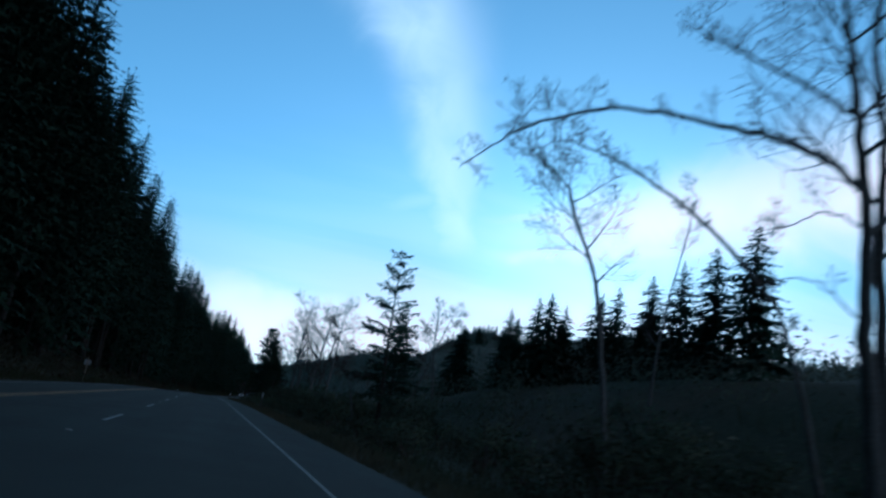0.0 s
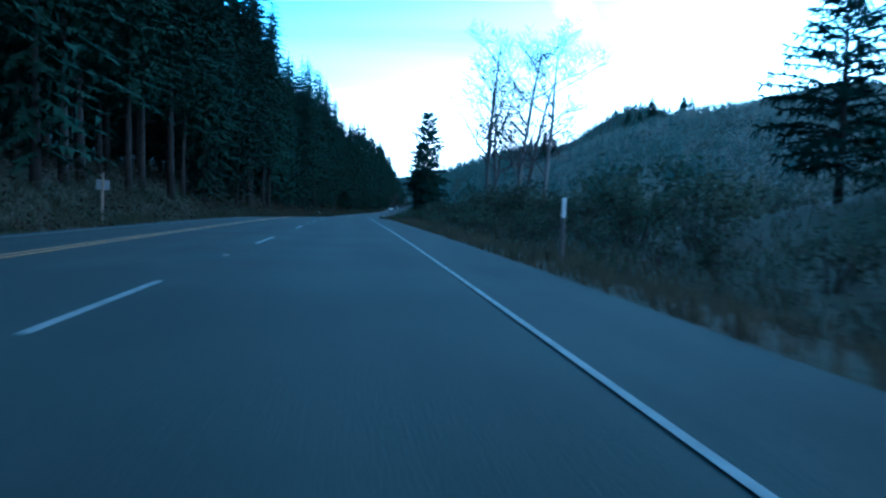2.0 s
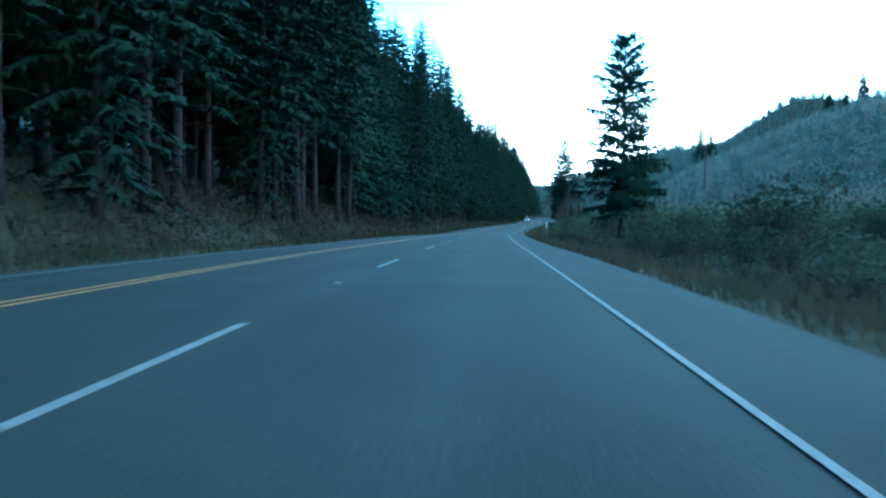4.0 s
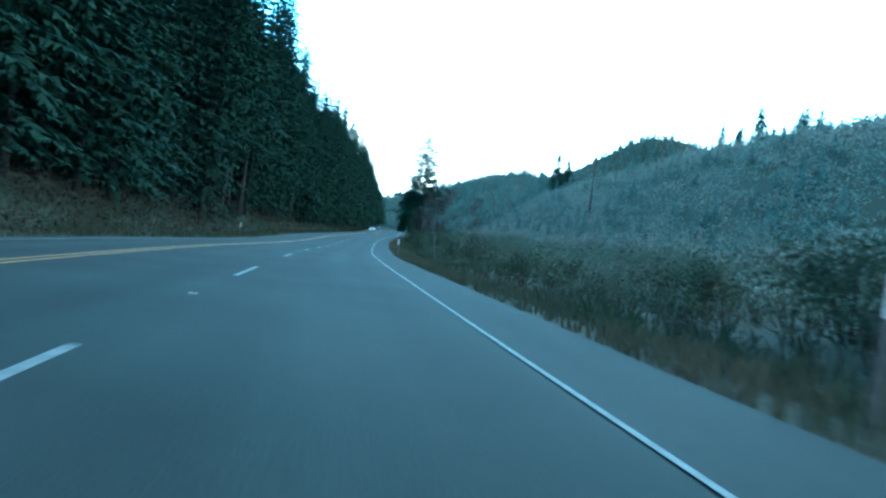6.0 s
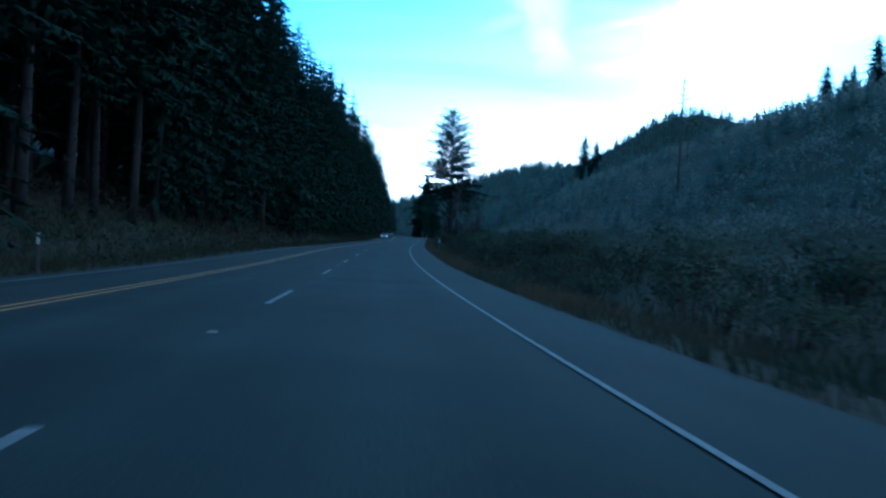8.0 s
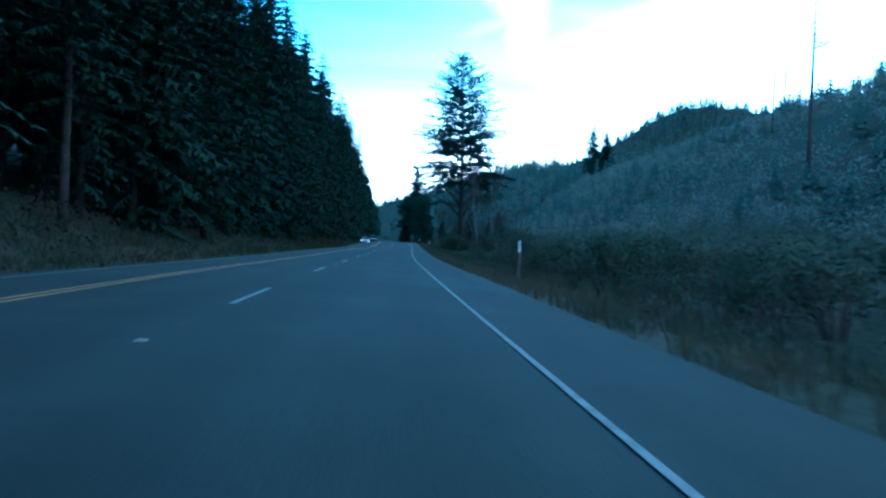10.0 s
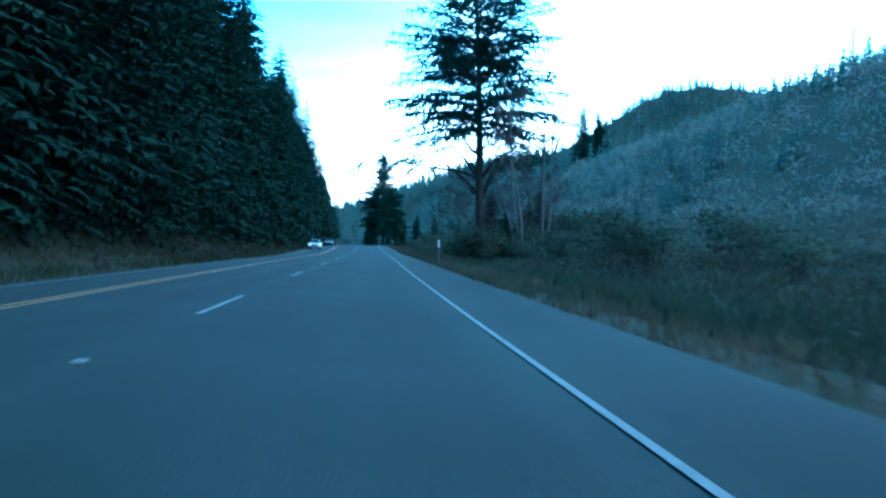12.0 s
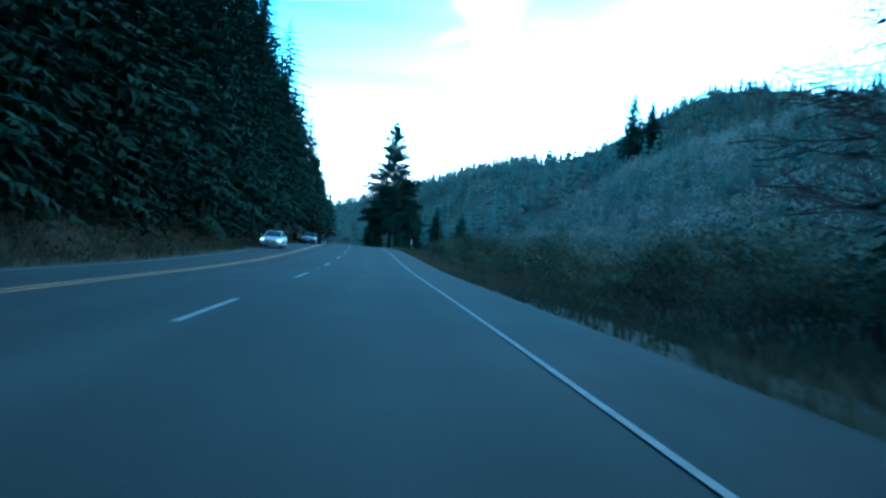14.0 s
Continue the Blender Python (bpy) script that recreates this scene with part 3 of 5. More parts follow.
def conifer(seed, height, bare, spread, boughs, steps=6, gaps=0.0, lean=0.0, droop=0.35, name="conifer", label="", group="", narrow=1.0, fine=False, thick=1.3, leafy=0.33):
    """Trunk, crown and, low on the trunk, dead stubs."""
    rng = random.Random(seed)
    root = thing(name, label, "tree", group)
    bend = [Vector((lean * t * height + 0.12 * math.sin(5 * t + seed), 0.10 * math.sin(4 * t + seed * 2), t * height)) for t in np.linspace(0, 1, 9)]
    bend[0] = Vector((0, 0, -0.4))
    r0 = height * 0.0072 + 0.03

    def axis(h):
        t = max(min(h / height, 1), 0) * 8
        i = min(int(t), 7)
        return bend[i].lerp(bend[i + 1], t - i)

    stub = Build().tube(bend, [r0 * (1.25 if i == 0 else 1 - 0.93 * i / 8) for i in range(9)], 8)
    b = Build()
    for i in range(boughs):
        t = (i + rng.random()) / boughs
        h = height * (bare + (1 - bare) * t ** 0.92)
        if rng.random() < gaps:
            continue
        frac = (h / height - bare) / (1 - bare)
        length = spread * ((1 - frac) ** (0.75 * narrow) * 0.93 + 0.06) * rng.uniform(0.62, 1.18) * min(1, 0.55 + 3 * frac)
        a = i * 2.399 + rng.uniform(-0.4, 0.4)
        rise = 0.25 * frac - 0.05
        if fine:
            fine_bough(b, rng, axis(h), (math.cos(a), math.sin(a), rise + 0.08), length, droop * rng.uniform(0.6, 1.3), thick)
            continue
        bough(b, rng, axis(h), (math.cos(a), math.sin(a), rise), length, droop * rng.uniform(0.6, 1.3), length * leafy + 0.14, max(3, int(steps * (0.5 + 0.7 * length / spread))))
    bough(b, rng, axis(height * 0.97), (0.05, 0.0, 1), height * 0.05 + 0.2, 0, 0.2, 4)
    part("crown", b.leafy("crown", needles, outward(b, axis)), root)
    for i in range(int(14 * bare + 6)):
        h = height * bare * rng.uniform(0.3, 1.1)
        a = rng.uniform(0, 6.28)
        n = rng.uniform(0.4, 1.0) * spread * 0.35
        p = axis(h)
        stub.tube([p, p + Vector((math.cos(a) * n * 0.6, math.sin(a) * n * 0.6, 0.02)), p + Vector((math.cos(a) * n, math.sin(a) * n, -0.12 * n))], [0.035, 0.025, 0.01], 4)
    part("trunk", stub.mesh("trunk", bark, True), root)
    return root


def stand(root, x, y, turn=0, scale=1.0, sink=0.1):
    root.matrix_world = Matrix.LocRotScale((x, y, float(ground_z(x, y)) - sink), Euler((0, 0, radians(turn))), (scale,) * 3)
    return root


def again(root, x, y, turn=0, scale=1.0, sink=0.1, tilt=0.0):
    return copy_thing_scaled(root, Matrix.LocRotScale((x, y, float(ground_z(x, y)) - sink), Euler((radians(tilt), 0, radians(turn))), None), scale)


def copy_thing_scaled(root, m, scale):
    c = copy_thing(root, m)
    c.matrix_basis = m @ Matrix.Diagonal((scale, scale, scale, 1))
    return c


FOREST = "tall dark green spruce in the roadside forest"
BARE = "tall dark spruce with a bare lower trunk at the forest edge"
forest_kinds = [
    conifer(11, 33, 0.06, 6.2, 250, 11, leafy=0.18, narrow=0.8, label=FOREST, group="forest beside the road"),
    conifer(12, 31, 0.05, 6.4, 250, 11, leafy=0.18, narrow=0.8, label=FOREST, group="forest beside the road"),
    conifer(13, 35, 0.22, 5.9, 235, 11, leafy=0.18, narrow=0.8, label=BARE, group="forest beside the road"),
    conifer(14, 29, 0.03, 6.6, 250, 11, leafy=0.18, narrow=0.8, label=FOREST, group="forest beside the road"),
]
BEHIND = "tall dark spruce standing behind the forest edge"
rear_kinds = [conifer(15, 33, 0.22, 5.2, 120, 6, leafy=0.46, narrow=0.75, label=BEHIND, group="forest beside the road"), conifer(16, 31, 0.2, 5.4, 120, 6, leafy=0.46, narrow=0.75, label=BEHIND, group="forest beside the road")]
rear_placed = [False] * 2
placed = [False] * 4
rng = random.Random(5)


def plant(kinds, done, i, x, y, scale, rng):
    if not done[i]:
        done[i] = True
        return stand(kinds[i], x, y, rng.uniform(0, 360), scale)
    return again(kinds[i], x, y, rng.uniform(0, 360), scale, tilt=rng.uniform(-1.5, 1.5))


for lat, gap in ((17.7, 5.0), (22.4, 4.1)):
    s = -42.0
    while s < 552:
        wide = lat + rng.uniform(-1.2, 1.2) - float(np.interp(s, [335, 380, 450, 520], [0, 0.7, 2.3, 3.6]))
        p = rd(s, wide)
        i = rng.choice((1, 3, 3) if s > 290 else (0, 2, 2) if 222 < s < 285 else (0, 2, 2, 1) if 60 < s < 172 else (0, 2, 1, 1))
        kinds, used, i = (rear_kinds, rear_placed, i % 2) if lat > 20 or s < -15 or s > 455 else (forest_kinds, placed, i)
        plant(kinds, used, i, p.x, p.y, rng.uniform(0.78, 1.08) * (1.1 if lat > 20 else 0.98) * (1 - 0.26 * max(s - 450, 0) / 100), rng)
        s += gap * rng.uniform(0.75, 1.3)


def plain_conifer(b, rng, x, y, z, height, spread, tiers, sides, valley=(-0.5, -0.5, 0.25)):
    """A small far conifer: ragged tiers round a stem."""
    k0 = len(b.v)
    b.tube([(x, y, z - 0.5), (x, y, z + height * 0.9)], [height * 0.014 + 0.02, 0.02], 3, cap=False)
    for i in range(tiers):
        t = i / tiers
        h0 = z + height * (0.1 + 0.86 * t)
        r = spread * (1 - t) ** 0.8 * rng.uniform(0.8, 1.15) + 0.1
        a0 = rng.uniform(0, 6.28)
        for j in range(sides):
            a = a0 + 6.283 * j / sides + rng.uniform(-0.3, 0.3)
            q = r * rng.uniform(0.65, 1.15)
            w = 0.42 * 6.283 / sides
            k = len(b.v)
            top = h0 + height * 0.13
            b.v += [(x, y, top), (x + math.cos(a - w) * q * 0.6, y + math.sin(a - w) * q * 0.6, h0 + 0.02 * height),
                    (x + math.cos(a) * q, y + math.sin(a) * q, h0 - 0.03 * height), (x + math.cos(a + w) * q * 0.6, y + math.sin(a + w) * q * 0.6, h0 + 0.02 * height)]
            b.f += [(k, k + 1, k + 2), (k, k + 2, k + 3)]
    b.n.extend((0.8 * (v[0] - x) / spread + valley[0], 0.8 * (v[1] - y) / spread + valley[1], valley[2]) for v in b.v[k0:])


b = Build()
for lat, gap in ((29, 5.5), (35, 6.0), (42, 7.0), (52, 8.0)):
    s = -80.0
    while s < 556:
        p = rd(s, lat + rng.uniform(-2, 2))
        plain_conifer(b, rng, p.x, p.y, float(ground_z(p.x, p.y)), (rng.uniform(24, 31) - (lat - 29) * 0.25) * (1 - 0.3 * max(s - 450, 0) / 106), rng.uniform(4.0, 5.2), 12, 9, (0.5, -0.5, 0.15))
        s += gap * rng.uniform(0.7, 1.3)
tagged(new("forest_interior", b.leafy("forest_interior", needles, b.n)), "dense dark conifers deeper in the forest", "forest", kind="stuff")

# ---- single conifers beside the road and on the hill ----
def placed_spruce(x, y, tip, seed, bare, half, whorls, label, **kw):
    """A spruce whose tip stands at height tip of the world."""
    base = float(ground_z(x, y)) - 0.1
    return stand(old_spruce(seed, tip - base, bare, half, whorls, label, **kw), x, y, seed * 37)


placed_spruce(7.9, 44.3, 11.0, 21, 0.2, 2.9, 19, "sparse young spruce with gaps in its crown", full=0.75, gap=0.34, power=0.6)
placed_spruce(14.3, 71.1, 11.1, 22, 0.1, 3.5, 30, "open-crowned green spruce at the thicket's edge", full=0.8, gap=0.16, power=0.95)
placed_spruce(6.2, 154.3, 14.5, 23, 0.12, 3.4, 52, "bushy roadside spruce beside a white post", full=1.1, gap=0.08, power=0.42)
bend_base = float(ground_z(29.6, 493.2)) - 0.1
stand(old_spruce(25, 24.6 - bend_base, 0.14, 7.9, 54, "slender pointed spruce at the bend", full=1.6, gap=0.02, power=0.85), 29.6, 493.2)

# the great spruce, leaning, with one long low limb over the road
gx0, gy0 = 19.6, 353.6
great = old_spruce(24, 27.8, 0.34, 8.3, 58, "large old spruce with drooping boughs over the shoulder", lean=-0.035, full=0.9, gap=0.1, power=0.62)
stand(great, gx0, gy0, 0)
spray = Build()
lr = random.Random(77)
for (hx, h0, reach, rise, fore) in ((-1, 6.2, 8.6, 1.2, 0.0), (-1, 4.6, 5.6, 3.2, -0.3), (-0.8, 5.4, 5.0, 4.0, 0.5), (1, 5.2, 4.2, 3.2, -0.4), (1, 6.4, 4.8, 2.8, 0.4), (0.7, 4.8, 3.6, 3.4, 0.8)):
    path = [Vector((hx * reach * t, fore * reach * 0.5 * t, h0 + rise * math.sin(t * 1.9) + 0.15 * math.sin(9 * t))) for t in np.linspace(0, 1, 8)]
    part("limb", Build().tube(path, [0.12 * (1 - 0.8 * i / 7) for i in range(8)], 5).mesh("limb", bark, True), great, "long bare lower limb")
    for i in range(4, 8):
        for k in range(5):
            a = lr.uniform(-1.2, 1.2) + (math.pi if hx < 0 else 0)
            fine_bough(spray, lr, path[i], (math.cos(a), math.sin(a), lr.uniform(-0.3, 0.2)), lr.uniform(1.0, 1.9), 0.5)
for k in range(34):
    a = 2.4 * k + lr.uniform(-0.3, 0.3)
    h0, reach, rise = lr.uniform(4.4, 8.6), lr.uniform(2.4, 4.8), lr.uniform(2.2, 4.4)
    lean_at = -0.035 * h0
    path = [Vector((lean_at + math.cos(a) * reach * t, math.sin(a) * reach * t, h0 + rise * t ** 1.25 + 0.12 * math.sin(8 * t + k))) for t in np.linspace(0, 1, 7)]
    part("limb", Build().tube(path, [0.055 * (1 - 0.8 * i / 6) for i in range(7)], 4).mesh("limb", bark, True), great, "bare dead lower limb")
    for i in range(3, 7):
        for n in range(2):
            q = path[i] + Vector((lr.gauss(0, 0.5), lr.gauss(0, 0.5), lr.uniform(0.1, 0.8)))
            spray.tube([path[i], path[i].lerp(q, 0.6) + Vector((0, 0, 0.06)), q], [0.016, 0.012, 0.006], 3, cap=False)
tagged(part("limb_spray", spray.mesh("limb_spray", needles), great), kind="stuff")

young = [conifer(31, 7.5, 0.03, 2.9, 150, 6, label="young dark green conifer in the roadside thicket", group="young conifers in the thicket"),
         conifer(32, 6.5, 0.03, 2.8, 140, 6, label="young dark green conifer in the roadside thicket", group="young conifers in the thicket"),
         conifer(33, 9.0, 0.04, 3.1, 160, 6, gaps=0.1, label="young dark green conifer in the roadside thicket", group="young conifers in the thicket")]
tall_young = conifer(34, 15.0, 0.05, 4.4, 210, 8, leafy=0.34, droop=0.2, narrow=0.8, label="pointed young conifer standing on the hillside", group="young conifers on the hillside")
tall_used = []
done = [False] * 3
yr = random.Random(9)
for x, y, tip in ((20, 47.7, 11.5), (22.9, 45.9, 11.8), (23.9, 45.2, 12.1), (23.2, 39.5, 11.8), (21.1, 52.8, 11.0), (23.3, 62.8, 11.8), (21.2, 59.2, 11.8), (22.2, 76.7, 10.7),
                  (19.5, 66.7, 10.8), (18.5, 50.5, 9.6), (21.8, 49.0, 10.2), (24.6, 42.0, 11.0), (22.5, 35.0, 10.6), (21.5, 30.5, 10.4), (20.5, 26.0, 9.6), (24.0, 55.0, 10.6),
                  (105.3, 359.2, 45.0), (111.3, 361.6, 44.1), (108.5, 354.6, 44.4), (113.3, 353.2, 51.0), (124.5, 349.0, 51.5), (126.0, 344.4, 50.5), (128.8, 358.2, 52.5), (117.0, 352.0, 45.5), (124, 591.8, 60.5), (129, 588, 58.0)):
    i = yr.randrange(3)
    high = (7.5, 6.5, 9.0)[i]
    base = float(ground_z(x, y))
    size = min(max((tip - base) / high, 0.8), 1.5)
    if y > 200:
        size = (tip - base) / 15.0
        if tall_used:
            again(tall_young, x, y, yr.uniform(0, 360), size)
        else:
            tall_used.append(stand(tall_young, x, y, 0, size))
        continue
    if not done[i]:
        done[i] = True
        ob = stand(young[i], x, y, yr.uniform(0, 360), size)
    else:
        ob = again(young[i], x, y, yr.uniform(0, 360), size)


# ---- bare broadleaved trees ----
def grow(parts, rng, p, way, length, radius, level, depth, spread, up, thin=0.012, limbs=12, first=0.3, reach=1.0):
    """A wandering branch with its side branches."""
    n = 5 if level < 2 else 4
    path, radii = [Vector(p)], [radius]
    way = Vector(way).normalized()
    for i in range(n):
        way = (way + Vector((rng.uniform(-1, 1), rng.uniform(-1, 1), rng.uniform(-0.6, 0.8) + up)) * (0.07, 0.2, 0.2, 0.16, 0.16)[level]).normalized()
        path.append(path[-1] + way * (length / n))
        radii.append(max(radius * (1 - 0.8 * (i + 1) / n), thin))
    if level == 1:
        parts[1].append(Build().tube(path, radii, 5, cap=False))
    else:
        parts[0 if level == 0 else 2].tube(path, radii, 8 if level == 0 else 3, cap=False)
    if level >= depth:
        return
    count = (limbs, 9, 7, 3)[level]
    for k in range(count):
        t = (first if level == 0 else 0.18) + (1.05 - first if level == 0 else 0.82) * (k + rng.random() * 0.8) / count
        j = min(int(t * n), n - 1)
        start = path[j].lerp(path[j + 1], min(t * n - j, 1))
        here = (path[j + 1] - path[j]).normalized()
        a = rng.uniform(0, 6.283) if level == 0 else rng.uniform(-0.5, 0.5) + (math.pi * (k % 2)) + rng.uniform(-0.6, 0.6)
        e1 = here.cross(Vector((0.3, 0.2, 1)) if abs(here.z) < 0.9 else Vector((1, 0, 0))).normalized()
        e2 = here.cross(e1)
        side_way = here * rng.uniform(0.55, 0.9) + (e1 * math.cos(a) + e2 * math.sin(a)) * spread
        grow(parts, rng, start, side_way, length * (1.05 - 0.6 * t) * rng.uniform(0.42, 0.62) * (1.5 if level == 2 else 1.1 if level == 1 else reach), radii[j] * rng.uniform(0.42, 0.6), level + 1, depth, spread, up * 0.8, thin)


def spline(path, rng, jig=0.025, steps=5):
    """A smooth curve through a few knots, slightly shaken."""
    knots = [Vector(q) for q in path]
    knots = [knots[0] * 2 - knots[1]] + knots + [knots[-1] * 2 - knots[-2]]
    fine = []
    for i in range(1, len(knots) - 2):
        a, b, c, d = knots[i - 1:i + 3]
        for k in range(steps):
            t = k / steps
            fine.append(0.5 * (2 * b + (c - a) * t + (2 * a - 5 * b + 4 * c - d) * t * t + (3 * b - a - 3 * c + d) * t ** 3))
    fine.append(knots[-2])
    return [q + Vector((rng.uniform(-1, 1), rng.uniform(-1, 1), rng.uniform(-1, 1))) * jig for q in fine]


def bare_tree(seed, height, label, way=(0, 0, 1), radius=None, depth=3, spread=0.8, up=0.12, group="", extra=(), thin=0.012, pale=False, limbs=8, first=0.35, reach=1.0, trunk=None):
    """A leafless tree. trunk: knots of a crooked trunk; extra: single long limbs, as knots and a radius at the root."""
    rng = random.Random(seed)
    root = thing("bare_tree", label, "tree", group)
    parts = [Build(), [], Build()]
    r0 = radius or height * 0.013
    if trunk:
        stem = spline(trunk, rng, 0.02)
        n = len(stem) - 1
        parts[0].tube(stem, [max(r0 * (1 - 0.85 * i / n), thin) for i in range(n + 1)], 8, cap=False)
        for k in range(limbs):
            t = first + (1 - first) * (k + rng.random() * 0.7) / limbs
            i = min(int(t * n), n - 1)
            here = (stem[i + 1] - stem[i]).normalized()
            a = 2.4 * k + rng.uniform(-0.6, 0.6)
            out = Vector((math.cos(a), 0.6 * math.sin(a), 0.0))
            grow(parts, rng, stem[i], here * rng.uniform(0.3, 0.8) + out * spread + Vector((0, 0, 0.15)), height * rng.uniform(0.16, 0.30) * reach * (1.15 - 0.5 * t), r0 * (1 - 0.85 * t) * 0.55, 1, depth, spread, up, thin)
    else:
        grow(parts, rng, (0, 0, -0.3), way, height, r0, 0, depth, spread, up, thin, limbs, first, reach)
    for path, r in extra:
        fine = spline(path, rng)
        n = len(fine) - 1
        parts[1].append(Build().tube(fine, [r * (1 - 0.85 * i / n) for i in range(n + 1)], 5, cap=False))
        for i in range(n // 4, n + 1):
            t = i / n
            if rng.random() > 0.22 + 0.75 * math.exp(-((t - 0.68) / 0.16) ** 2):
                continue
            here = (fine[min(i + 1, n)] - fine[i - 1]).normalized()
            grow(parts, rng, fine[i], here * rng.uniform(0.2, 0.9) + Vector((rng.uniform(-0.5, 0.5), rng.uniform(-0.5, 0.5), rng.uniform(-0.35, 1.1))), rng.uniform(0.25, 0.75), 0.012, 2, 4, 0.9, 0.1, thin)
    skin = pale_bark if pale else alder_bark
    part("trunk", parts[0].mesh("trunk", skin, True), root)
    for one in parts[1]:
        part("limb", one.mesh("limb", skin, True), root)
    tagged(part("twig", parts[2].mesh("twig", twig_bark), root, "fine leafless twigs"), kind="stuff")
    return root


stand(bare_tree(41, 10, "leafless alder with a long limb reaching over the shoulder", radius=0.15, thin=0.005, limbs=9, first=0.42, spread=0.9,
                trunk=[(0.1, 0.05, -0.4), (-0.25, -0.15, 1.83), (-0.64, -0.33, 3.37), (-0.92, -0.61, 4.87), (-1.34, -0.84, 6.27), (-1.66, -1.01, 7.27), (-2.0, -1.15, 8.27), (-2.4, -1.3, 10.07)],
                extra=(([(-1.2, -0.75, 5.47), (-1.6, -0.6, 5.87), (-2.3, -0.5, 6.05), (-3.2, -0.34, 6.12), (-4.3, -0.07, 6.17), (-5.2, 0.17, 6.07), (-6.0, 0.45, 5.75), (-6.4, 0.62, 5.5), (-7.0, 0.89, 4.94)], 0.062),
                       ([(-1.45, -0.9, 6.57), (-2.5, -0.7, 7), (-3.4, -0.55, 7.28), (-4.0, -0.46, 7.47), (-4.3, -0.4, 7.52)], 0.045),
                       ([(-0.95, -0.6, 4.97), (-1.5, -0.4, 5.17), (-2.0, -0.2, 4.87), (-2.4, 0.0, 4.97)], 0.022),
                       ([(-0.6, -0.4, 3.47), (-1.2, -0.1, 4.07), (-1.7, 0.2, 4.17), (-2.1, 0.4, 3.87)], 0.022))), 8.2, 6.6, 0)
stand(bare_tree(42, 3.0, "leafless alder bent over in the thicket", radius=0.09, thin=0.006, limbs=3, first=0.6, trunk=[(0.1, 0, -0.3), (-0.5, 0, 1.96), (-1.3, 0, 4.12), (-2.0, 0.0, 4.82)],
                extra=(([(-1.6, 0, 4.42), (-2.2, 0, 4.97), (-3.36, 0.06, 5.82), (-4.4, 0.2, 6.37), (-5.3, 0.33, 6.75), (-6.3, 0.5, 6.94), (-6.76, 0.6, 7.02)], 0.062),)), 10.6, 10.3, 0)
stand(bare_tree(43, 11, "tall leafless alder behind the long-limbed one", radius=0.13, thin=0.005, limbs=9, first=0.35, spread=0.9,
                trunk=[(0.1, 0.1, -0.4), (-0.3, -0.3, 1.98), (-0.75, -0.64, 3.95), (-1.1, -0.9, 5.45), (-1.33, -1.17, 6.85), (-1.77, -1.38, 8.15), (-1.9, -1.58, 9.15), (-2.0, -1.7, 11.15)]), 9.6, 7.9, 0)
stand(bare_tree(44, 8.6, "crooked leafless alder standing alone", radius=0.085, spread=0.95, thin=0.006, limbs=13, first=0.36, reach=0.95,
                trunk=[(0.1, 0, -0.3), (-0.3, 0, 2.45), (-0.7, 0, 4.7), (-1.15, -0.05, 5.9), (-1.78, -0.1, 7), (-2.0, -0.15, 7.6), (-2.63, -0.13, 8.1), (-3.0, -0.12, 8.4)]), 8.1, 14.9, 0)
stand(bare_tree(45, 9.5, "small leafless tree above the young conifers", way=(0, 0, 1), radius=0.07, thin=0.006, limbs=8, reach=0.4), 13.7, 22.6, 70)
stand(bare_tree(46, 8.6, "leafless shrubby tree beside the sparse spruce", way=(0.25, 0, 1), radius=0.08, spread=0.8, limbs=6, reach=0.7), 9.0, 44.0, 0)
stand(bare_tree(47, 6.5, "leafless shrubby tree beside the sparse spruce", way=(-0.2, 0, 1), radius=0.07, spread=0.8, limbs=6, reach=0.7), 6.8, 45.2, 0)
stand(bare_tree(48, 8.5, "leafless twisted tree in front of the conifers", way=(-0.1, 0.1, 1), radius=0.11, spread=0.9, limbs=5, reach=0.7), 15.0, 58.0, 0)
for k, (x, y, h, lean, sd) in enumerate(((8.4, 111.4, 15.0, -0.02, 51), (10.6, 110.9, 14.6, 0.02, 52), (12.9, 110.2, 14.4, 0.04, 53), (9.2, 112.2, 11.5, -0.10, 54), (11.6, 112.6, 12.5, 0.10, 58))):
    stand(bare_tree(sd, h, "tall slender leafless alder in a roadside clump", way=(lean, 0, 1), radius=0.26, spread=1.05, up=0.3, group="clump of bare alders", thin=0.015, limbs=10, first=0.26), x, y, 0)
stand(bare_tree(55, 5.2, "small spreading leafless tree over the brush", way=(-0.05, 0, 1), radius=0.07, spread=0.95, thin=0.007, limbs=10, first=0.5), 3.4, 200.0, 0)
stand(bare_tree(56, 4.4, "small spreading leafless tree over the brush", way=(0.15, 0, 1), radius=0.06, spread=0.95, thin=0.007, limbs=8, first=0.5), 4.6, 199.6, 0)
by_spruce = dict(group="bare alders by the old spruce", pale=True, depth=3, spread=0.6, up=0.25, thin=0.011)
stand(bare_tree(61, 8, "pale leafless alder leaning away from its clump", radius=0.1, limbs=6, first=0.5, reach=0.6,
                trunk=[(0.5, -0.25, -0.3), (0, 0, 2.4), (-0.45, 0.23, 4.1), (-0.84, 0.43, 5.3), (-1.08, 0.55, 6.3), (-1.19, 0.61, 8.0)], **by_spruce), 19.84, 346.46)
stand(bare_tree(62, 11.5, "slender pale leafless alder", radius=0.12, limbs=9, first=0.55, reach=0.8,
                trunk=[(0.25, -0.12, -0.3), (0, 0, 2.1), (-0.26, 0.14, 4.1), (-0.43, 0.23, 6.5), (-0.5, 0.27, 9.0), (-0.51, 0.27, 11.6)], **by_spruce), 20.23, 346.26)
